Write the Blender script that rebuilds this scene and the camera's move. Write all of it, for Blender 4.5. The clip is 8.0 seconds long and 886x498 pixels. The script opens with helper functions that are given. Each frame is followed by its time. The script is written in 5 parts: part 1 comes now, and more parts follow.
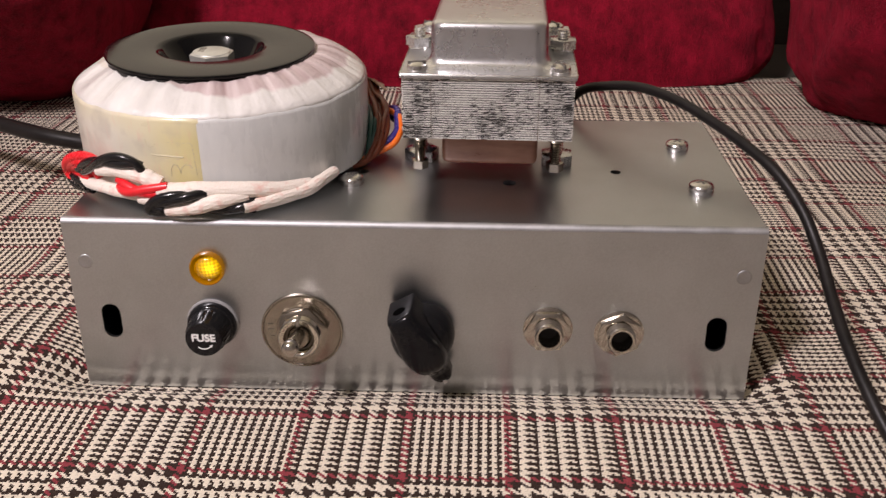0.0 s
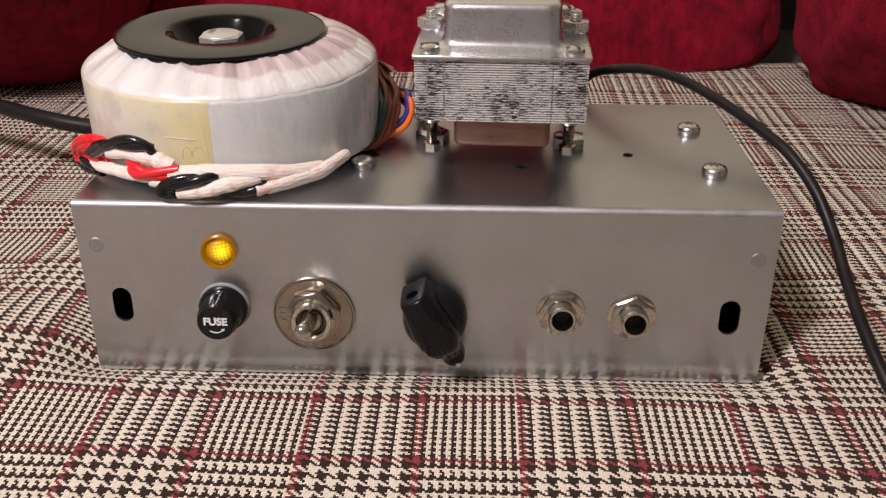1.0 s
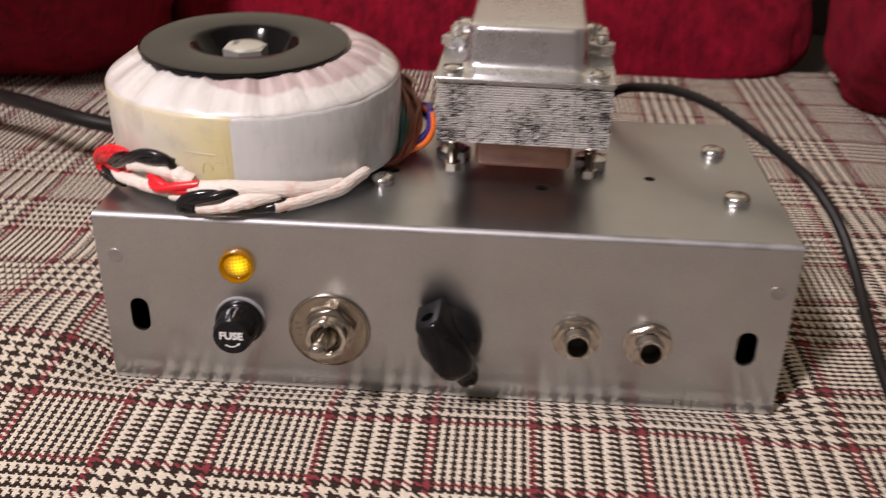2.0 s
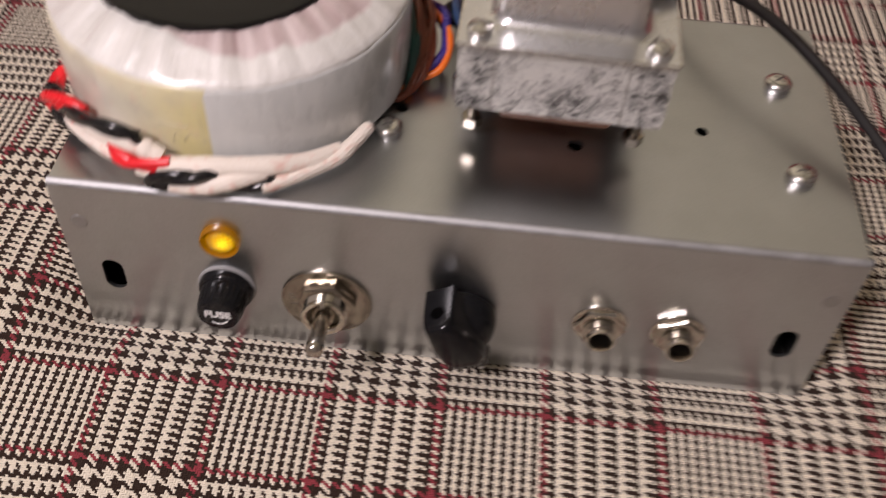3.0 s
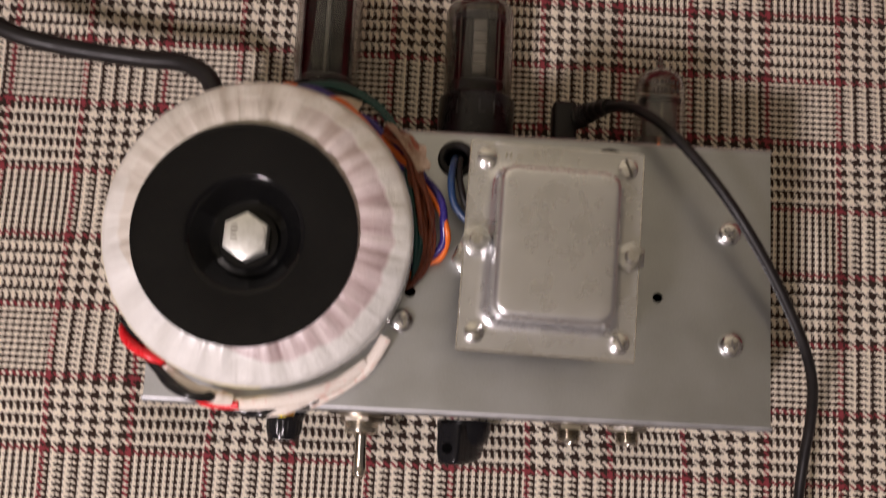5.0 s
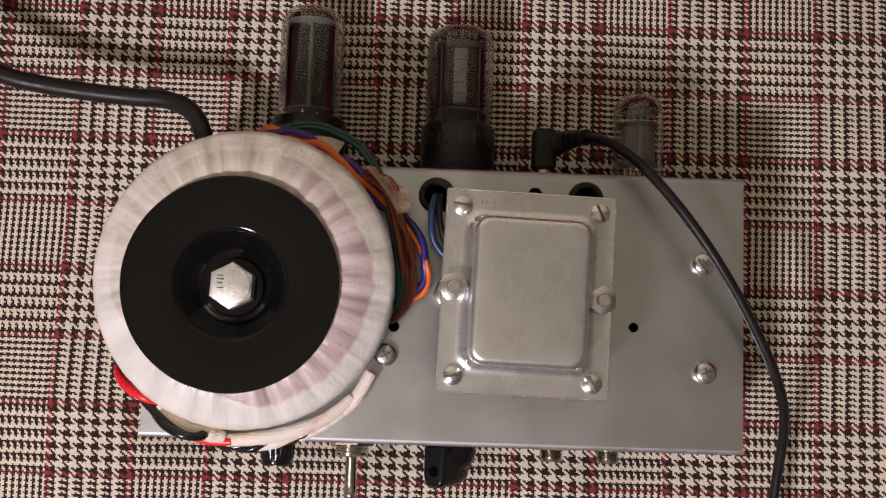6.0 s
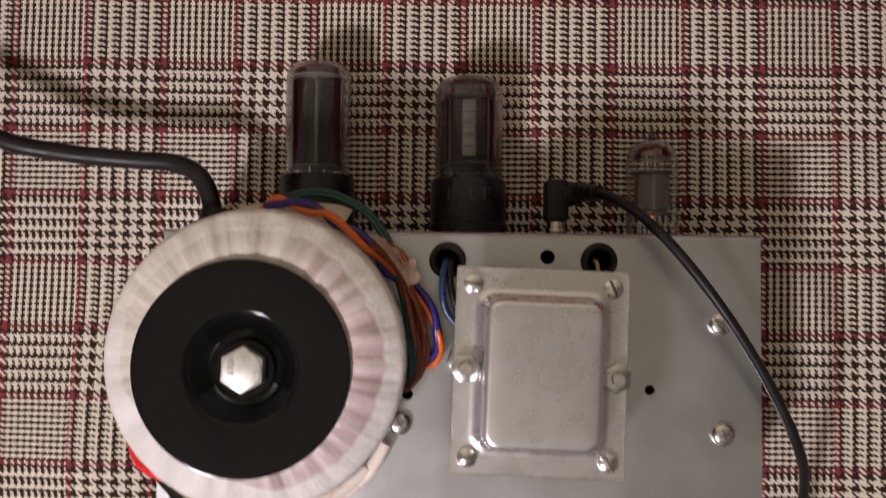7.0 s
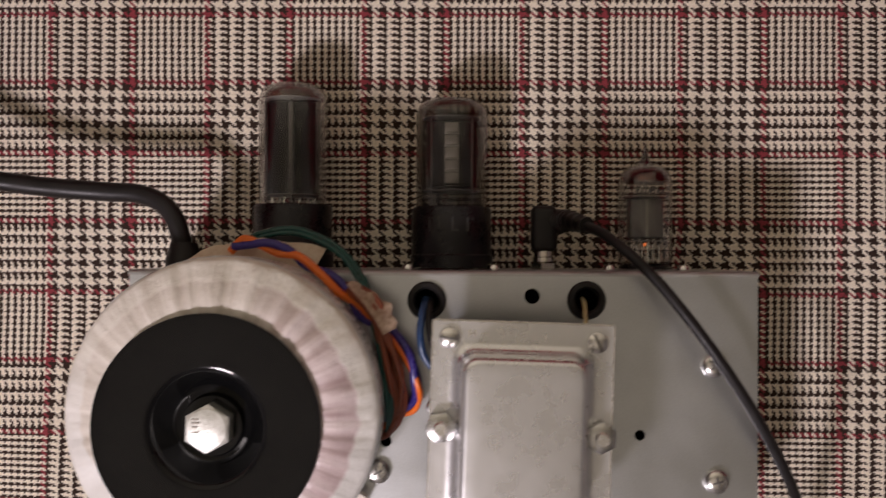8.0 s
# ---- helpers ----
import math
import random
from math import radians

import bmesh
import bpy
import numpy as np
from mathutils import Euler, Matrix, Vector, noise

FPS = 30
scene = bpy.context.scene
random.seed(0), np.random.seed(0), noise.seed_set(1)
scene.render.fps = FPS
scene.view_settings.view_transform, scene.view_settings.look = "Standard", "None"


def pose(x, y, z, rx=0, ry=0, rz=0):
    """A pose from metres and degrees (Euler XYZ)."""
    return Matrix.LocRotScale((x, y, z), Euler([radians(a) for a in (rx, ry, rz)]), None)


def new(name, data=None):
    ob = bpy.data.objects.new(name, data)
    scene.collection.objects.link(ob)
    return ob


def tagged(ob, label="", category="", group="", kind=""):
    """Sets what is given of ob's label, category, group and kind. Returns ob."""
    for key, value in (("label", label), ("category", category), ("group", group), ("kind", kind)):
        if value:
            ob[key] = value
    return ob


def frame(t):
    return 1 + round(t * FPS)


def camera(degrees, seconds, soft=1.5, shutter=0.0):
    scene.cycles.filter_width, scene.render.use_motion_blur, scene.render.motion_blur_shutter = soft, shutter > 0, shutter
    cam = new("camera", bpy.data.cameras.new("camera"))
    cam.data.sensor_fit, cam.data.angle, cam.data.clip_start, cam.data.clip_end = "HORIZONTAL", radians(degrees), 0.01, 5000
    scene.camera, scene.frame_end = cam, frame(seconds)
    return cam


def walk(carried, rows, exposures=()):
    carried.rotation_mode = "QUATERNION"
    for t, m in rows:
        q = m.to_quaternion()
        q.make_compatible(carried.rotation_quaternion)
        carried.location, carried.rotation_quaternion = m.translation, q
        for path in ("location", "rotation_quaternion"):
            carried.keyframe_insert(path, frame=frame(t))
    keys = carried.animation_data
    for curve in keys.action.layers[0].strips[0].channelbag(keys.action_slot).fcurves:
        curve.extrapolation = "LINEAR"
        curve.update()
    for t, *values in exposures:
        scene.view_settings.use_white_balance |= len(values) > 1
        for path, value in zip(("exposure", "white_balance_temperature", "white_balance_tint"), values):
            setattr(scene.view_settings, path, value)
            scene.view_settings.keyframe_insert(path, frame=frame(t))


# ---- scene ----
cam = camera(50.85, 8.0, soft=1.3, shutter=1.0)
PATH = [
    (0, 0.02657, -0.29718, 0.20925, 63.404, 0.158, 2.531),
    (0.5, 0.01934, -0.29708, 0.20715, 63.077, 0.062, 1.909),
    (1, 0.02093, -0.29680, 0.20683, 62.688, 0.114, 2.369),
    (1.5, 0.02339, -0.29423, 0.21007, 62.341, 0.103, 3.086),
    (1.7, 0.02598, -0.29822, 0.21448, 62.739, -0.288, 3.507),
    (2.8, 0.00211, -0.21138, 0.25286, 46.655, -2.537, 5.623),
    (3, 0.00393, -0.18838, 0.27777, 40.394, -2.879, 5.212),
    (3.2, 0.00771, -0.16483, 0.32133, 33.704, -2.557, 5.134),
    (3.5, 0.00435, -0.12832, 0.38166, 26.296, -1.825, 4.867),
    (4, -0.00070, -0.07863, 0.43698, 16.605, -1.772, 4.839),
    (4.5, -0.00733, -0.03350, 0.43674, 10.793, -2.057, 3.733),
    (5, -0.01790, 0.01215, 0.44570, 8.231, -1.826, 2.889),
    (6.5, -0.00586, 0.05880, 0.46383, 4.420, -0.698, 1.389),
    (7, -0.00693, 0.08810, 0.46010, 3.147, -0.031, 0.686),
    (7.5, -0.00750, 0.11025, 0.44320, 1.291, 0.177, 0.266),
    (8, 0.00651, 0.12310, 0.44096, 0.352, 0.795, 0.226),
]
EXPOSURES = [(0.0, -0.02, 6560, 9), (1.7, -0.02, 6560, 9), (3.0, -0.25, 6580, 10), (4.0, -0.24, 6640, 10), (5.0, -0.28, 6600, 10), (6.5, -0.30, 6420, 10), (8.0, -0.30, 6400, 11)]
walk(cam, [(t, pose(x, y, z, rx, ry, rz)) for t, x, y, z, rx, ry, rz in PATH], EXPOSURES)

# ---- world and light ----
world = bpy.data.worlds.new("world")
world.use_nodes = True
world.node_tree.nodes["Background"].inputs[0].default_value = (1.0, 0.8, 0.6, 1)
world.node_tree.nodes["Background"].inputs[1].default_value = 0.0
scene.world = world


def globe_lamp(name, at, radius, watts, colour):
    data = bpy.data.lights.new(name, "POINT")
    data.shadow_soft_size, data.energy, data.color = radius, watts, colour
    ob = new(name, data)
    ob.location = at
    return ob


# unseen lamp without a fixture, well below the ceiling, set by the shadows
globe_lamp("room_lamp", (-0.544, -0.704, 1.128), 0.09, 84.5, (1.0, 0.872, 0.920))


# ---- materials ----
class Nodes:
    """A small writer for node materials."""

    def __init__(self, name):
        self.m = bpy.data.materials.new(name)
        self.m.use_nodes = True
        self.t = self.m.node_tree
        self.n, self.l = self.t.nodes, self.t.links
        self.b = self.n["Principled BSDF"]
        self.co = self.n.new("ShaderNodeTexCoord").outputs["Object"]

    def put(self, socket, v):
        if hasattr(v, "is_linked"):
            self.l.new(v, socket)
        elif isinstance(v, (tuple, list)) and len(v) == 3 and len(socket.default_value) == 4:
            socket.default_value = (*v, 1)
        else:
            socket.default_value = v

    def math(self, op, a, b=0.0, c=0.0):
        n = self.n.new("ShaderNodeMath")
        n.operation = op
        for s, v in zip(n.inputs, (a, b, c)):
            self.put(s, v)
        return n.outputs[0]

    def mix(self, fac, a, b):
        n = self.n.new("ShaderNodeMix")
        n.data_type = "RGBA"
        self.put(n.inputs[0], fac)
        self.put(n.inputs[6], a)
        self.put(n.inputs[7], b)
        return n.outputs[2]

    def scaled(self, s):
        n = self.n.new("ShaderNodeMapping")
        self.l.new(self.co, n.inputs[0])
        n.inputs["Scale"].default_value = s
        return n.outputs[0]

    def noise(self, scale, detail=3.0, rough=0.55, at=None):
        n = self.n.new("ShaderNodeTexNoise")
        self.l.new(at or self.co, n.inputs["Vector"])
        n.inputs["Scale"].default_value, n.inputs["Detail"].default_value = scale, detail
        n.inputs["Roughness"].default_value = rough
        return n.outputs[0]

    def ramp(self, v, lo, hi, a=0.0, b=1.0):
        n = self.n.new("ShaderNodeMapRange")
        for s, x in zip(n.inputs, (v, lo, hi, a, b)):
            self.put(s, x)
        return n.outputs[0]

    def bump(self, h, strength, distance):
        n = self.n.new("ShaderNodeBump")
        n.inputs["Strength"].default_value, n.inputs["Distance"].default_value = strength, distance
        self.l.new(h, n.inputs["Height"])
        self.l.new(n.outputs[0], self.b.inputs["Normal"])

    def set(self, **kw):
        for k, v in kw.items():
            self.put(self.b.inputs[k.replace("_", " ")], v)
        return self


def plain(name, c1, c2, rough=0.5, metal=0.0, fine=900.0, coarse=90.0, bump=0.1, depth=0.0002, stretch=None, spread=0.12, **kw):
    """A surface whose colour, gloss and relief vary at two scales."""
    k = Nodes(name)
    at = k.scaled(stretch) if stretch else None
    a, b = k.noise(fine, 3, at=at), k.noise(coarse, 4)
    mixed = k.math("ADD", k.math("MULTIPLY", a, 0.45), k.math("MULTIPLY", b, 0.55))
    k.set(Base_Color=k.mix(k.ramp(mixed, 0.32, 0.68), c1, c2), Metallic=metal)
    k.set(Roughness=k.ramp(mixed, 0.3, 0.7, max(rough - spread, 0.02), rough + spread))
    k.bump(a, bump, depth)
    k.set(**{n: v for n, v in kw.items()})
    return k.m


def plaid():
    """Glen check: a two-and-two twill of dark, light and red threads."""
    k = Nodes("plaid_cloth")
    sep = k.n.new("ShaderNodeSeparateXYZ")
    wob = k.n.new("ShaderNodeTexNoise")
    k.l.new(k.co, wob.inputs["Vector"])
    wob.inputs["Scale"].default_value, wob.inputs["Detail"].default_value = 700.0, 4.0
    wob.inputs["Roughness"].default_value = 0.7
    vec = k.n.new("ShaderNodeVectorMath")
    vec.operation = "MULTIPLY_ADD"
    k.l.new(wob.outputs["Color"], vec.inputs[0])
    vec.inputs[1].default_value = (0.0008, 0.0008, 0)
    k.l.new(k.co, vec.inputs[2])
    k.l.new(vec.outputs[0], sep.inputs[0])

    def threads(v, start, pitch, coarse, total):
        u = k.math("DIVIDE", k.math("SUBTRACT", v, start), pitch)
        i = k.math("FLOOR", u)
        m = k.math("FLOORED_MODULO", i, float(total))
        in_fine = k.math("GREATER_THAN", m, coarse - 0.5)
        j = k.math("SUBTRACT", m, k.math("MULTIPLY", in_fine, float(coarse)))
        red = k.math("LESS_THAN", j, 2.5)
        big = k.math("LESS_THAN", k.math("FLOORED_MODULO", k.math("ADD", j, -2.0), 8.0), 3.5)
        small = k.math("LESS_THAN", k.math("FLOORED_MODULO", k.math("ADD", j, -3.0), 4.0), 1.5)
        dark = k.math("ADD", k.math("MULTIPLY", in_fine, small), k.math("MULTIPLY", k.math("SUBTRACT", 1.0, in_fine), big))
        light_c, dark_c, red_c = (0.90, 0.83, 0.69), (0.034, 0.019, 0.013), (0.30, 0.048, 0.062)
        f = k.math("SUBTRACT", u, i)
        return i, k.mix(red, k.mix(dark, light_c, dark_c), red_c), f

    i, warp, fi = threads(sep.outputs[0], 0.0361, 0.0738 / 88, 46, 88)
    j, weft, fj = threads(sep.outputs[1], 0.1696, 0.0652 / 90, 46, 90)
    over = k.math("LESS_THAN", k.math("FLOORED_MODULO", k.math("ADD", i, j), 4.0), 1.5)
    colour = k.mix(over, weft, warp)
    fuzz = k.noise(2600, 2)

    def lot(v):
        n = k.n.new("ShaderNodeTexWhiteNoise")
        n.noise_dimensions = "1D"
        k.l.new(v, n.inputs["W"])
        return n.outputs["Value"]
    yarn = k.math("ADD", k.math("MULTIPLY", over, lot(i)), k.math("MULTIPLY", k.math("SUBTRACT", 1.0, over), lot(k.math("ADD", j, 500.5))))
    shade = k.ramp(k.math("ADD", k.math("MULTIPLY", yarn, 0.5), k.math("MULTIPLY", fuzz, 0.5)), 0.25, 0.75, 0.0, 1.0)
    tint = k.mix(k.ramp(k.noise(9, 3), 0.35, 0.65), k.mix(shade, (0.86, 0.85, 0.84), (1, 1, 1)), k.mix(shade, (0.83, 0.815, 0.80), (0.97, 0.955, 0.94)))
    mul = k.n.new("ShaderNodeMix")
    mul.data_type, mul.blend_type = "RGBA", "MULTIPLY"
    mul.inputs[0].default_value = 1.0
    k.l.new(colour, mul.inputs[6])
    k.l.new(tint, mul.inputs[7])
    worn = k.mix(k.ramp(fuzz, 0.55, 0.85, 0.0, 0.14), mul.outputs[2], (0.30, 0.25, 0.21))
    k.set(Base_Color=worn, Roughness=0.95, Sheen_Weight=0.03, Specular_IOR_Level=0.2)
    arch = k.math("ADD", k.math("MULTIPLY", over, k.math("SINE", k.math("MULTIPLY", fi, math.pi))),
                  k.math("MULTIPLY", k.math("SUBTRACT", 1.0, over), k.math("SINE", k.math("MULTIPLY", fj, math.pi))))
    k.bump(k.math("ADD", arch, k.math("MULTIPLY", fuzz, 0.6)), 0.75, 0.00035)
    return k.m


def plush():
    k = Nodes("red_plush")
    a, b, c = k.noise(900, 3, 0.7), k.noise(60, 4), k.noise(14, 3)
    nap = k.noise(130, 4, 0.65, k.scaled((1, 1, 0.45)))
    m = k.math("ADD", k.math("ADD", k.math("MULTIPLY", a, 0.3), k.math("MULTIPLY", nap, 0.4)), k.math("MULTIPLY", b, 0.3))
    pile = k.mix(k.ramp(m, 0.36, 0.64), (0.088, 0.0027, 0.0085), (0.38, 0.0078, 0.032))
    k.set(Base_Color=pile, Roughness=0.95, Sheen_Weight=0.20, Sheen_Roughness=0.4, Sheen_Tint=(0.8, 0.09, 0.16), Specular_IOR_Level=0.15)
    k.bump(k.math("ADD", k.math("ADD", a, k.math("MULTIPLY", nap, 1.4)), k.math("MULTIPLY", c, 2.0)), 0.8, 0.003)
    return k.m


def glass(name, tint, rough=0.02):
    """Thin clear glass: see-through, with gloss."""
    k = Nodes(name)
    clear, gloss = k.n.new("ShaderNodeBsdfTransparent"), k.n.new("ShaderNodeBsdfGlossy")
    clear.inputs[0].default_value, gloss.inputs["Roughness"].default_value = (*tint, 1), rough
    facing, mixed = k.n.new("ShaderNodeLayerWeight"), k.n.new("ShaderNodeMixShader")
    facing.inputs[0].default_value = 0.5
    rim = k.math("ADD", 0.028, k.math("MULTIPLY", k.math("POWER", facing.outputs["Facing"], 2.4), 0.85))
    k.l.new(k.math("ADD", rim, k.ramp(k.noise(160, 4), 0.45, 0.8, 0.0, 0.05)), mixed.inputs[0])
    k.l.new(clear.outputs[0], mixed.inputs[1])
    k.l.new(gloss.outputs[0], mixed.inputs[2])
    k.l.new(mixed.outputs[0], k.n["Material Output"].inputs[0])
    return k.m


def winding():
    """White gauze tape over reddish copper winding, seen from above as two rings."""
    k = Nodes("wrapped_winding")
    sep = k.n.new("ShaderNodeSeparateXYZ")
    k.l.new(k.co, sep.inputs[0])
    x, y = sep.outputs[0], sep.outputs[1]
    r = k.math("SQRT", k.math("ADD", k.math("MULTIPLY", x, x), k.math("MULTIPLY", y, y)))
    ang = k.math("ARCTAN2", y, x)
    comb = k.n.new("ShaderNodeCombineXYZ")
    k.l.new(k.math("MULTIPLY", k.math("COSINE", ang), 1.0), comb.inputs[0])
    k.l.new(k.math("MULTIPLY", k.math("SINE", ang), 1.0), comb.inputs[1])
    k.l.new(k.math("MULTIPLY", r, 3.0), comb.inputs[2])
    streak, wide = k.noise(8.0, 2, 0.5, comb.outputs[0]), k.noise(3.2, 3, 0.5, comb.outputs[0])
    edge = k.math("ADD", 0.0492, k.math("ADD", k.math("MULTIPLY", k.math("SUBTRACT", wide, 0.5), 0.005), k.math("MULTIPLY", k.math("SUBTRACT", streak, 0.5), 0.004)))
    # towards the front-left the tape reaches in to the plate
    near = k.ramp(k.math("ADD", k.math("MULTIPLY", x, -0.55), k.math("MULTIPLY", y, -0.83)), 0.034, 0.048, 0.0, 0.012)
    over = k.ramp(k.math("SUBTRACT", r, k.math("SUBTRACT", edge, near)), -0.0009, 0.0007)
    pink = k.mix(k.ramp(streak, 0.30, 0.68), (0.36, 0.255, 0.25), (0.73, 0.635, 0.62))
    beige = k.mix(k.ramp(streak, 0.30, 0.68), (0.50, 0.455, 0.385), (0.74, 0.70, 0.625))
    # the copper shows through most on one side, where the gauze is thin
    bare = k.ramp(k.math("ADD", k.math("COSINE", k.math("ADD", ang, 0.45)), k.math("MULTIPLY", k.math("SUBTRACT", wide, 0.5), 0.8)), -0.15, 0.55)
    pink = k.mix(bare, beige, pink)
    crumple = k.noise(260, 3, 0.6)
    white = k.mix(k.ramp(k.math("ADD", k.math("MULTIPLY", streak, 0.8), k.math("MULTIPLY", crumple, 0.2)), 0.32, 0.68), (0.66, 0.65, 0.61), (0.80, 0.79, 0.755))
    white = k.mix(k.ramp(k.math("ADD", y, k.math("MULTIPLY", k.math("SUBTRACT", wide, 0.5), 0.04)), -0.012, 0.03, 0.0, 0.7), white, k.mix(k.ramp(streak, 0.3, 0.7), (0.63, 0.595, 0.49), (0.78, 0.75, 0.65)))
    k.set(Base_Color=k.mix(over, pink, white), Roughness=k.ramp(streak, 0.3, 0.7, 0.34, 0.52), Coat_Weight=k.ramp(over, 0, 1, 0.35, 1.0), Coat_Roughness=0.31)
    k.bump(k.math("ADD", k.math("ADD", streak, k.math("MULTIPLY", crumple, 0.35)), k.math("MULTIPLY", over, 0.15)), 0.8, 0.0014)
    return k.m


def yellowed():
    """Old clear tape, yellowest near its end and blotched with grey underneath."""
    k = Nodes("yellowed_tape")
    sep = k.n.new("ShaderNodeSeparateXYZ")
    k.l.new(k.co, sep.inputs[0])
    blot, fine, wide = k.noise(70, 3), k.noise(420, 3, at=k.scaled((1, 1, 0.3))), k.noise(28, 2)
    along = k.math("ADD", sep.outputs[0], k.math("MULTIPLY", k.math("SUBTRACT", wide, 0.5), 0.03))
    old = k.mix(k.ramp(along, -0.026, -0.004), (0.67, 0.645, 0.545), (0.67, 0.605, 0.315))
    old = k.mix(k.ramp(sep.outputs[2], 0.027, 0.033, 0.0, 0.55), old, (0.70, 0.645, 0.44))
    old = k.mix(k.ramp(blot, 0.52, 0.66, 0.0, 0.5), old, (0.47, 0.43, 0.36))
    old = k.mix(k.ramp(fine, 0.58, 0.72, 0.0, 0.25), old, (0.72, 0.42, 0.34))
    k.set(Base_Color=old, Roughness=k.ramp(blot, 0.3, 0.7, 0.26, 0.42), Coat_Weight=0.35, Coat_Roughness=0.18)
    k.bump(k.math("ADD", fine, blot), 0.15, 0.0006)
    return k.m


def laminated():
    """Edges of stacked steel sheets, with black scuffs where the lacquer shows."""
    k = Nodes("lamination_edges")
    n = k.noise(1.0, 4, 0.65, k.scaled((300, 300, 4300)))
    patch = k.noise(55, 2)
    f = k.ramp(k.math("ADD", n, k.math("MULTIPLY", patch, 0.42)), 0.748, 0.768)
    k.set(Base_Color=k.mix(f, (0.84, 0.835, 0.80), (0.026, 0.024, 0.023)), Metallic=k.ramp(f, 0, 1, 0.45, 0.0), Roughness=k.ramp(n, 0.3, 0.7, 0.34, 0.55))
    k.bump(n, 0.35, 0.0004)
    return k.m


def stained():
    """Cream woven sleeving with reddish varnish stains."""
    k = Nodes("woven_sleeve")
    a, b, c = k.noise(2200, 3), k.noise(260, 3), k.noise(70, 2)
    weave = k.mix(k.ramp(a, 0.3, 0.7), (0.79, 0.70, 0.60), (0.91, 0.85, 0.77))
    k.set(Base_Color=k.mix(k.ramp(k.math("ADD", k.math("MULTIPLY", b, 0.6), k.math("MULTIPLY", c, 0.4)), 0.545, 0.66, 0.0, 0.6), weave, (0.72, 0.36, 0.29)), Roughness=0.5)
    k.bump(k.math("ADD", a, b), 0.4, 0.0003)
    return k.m


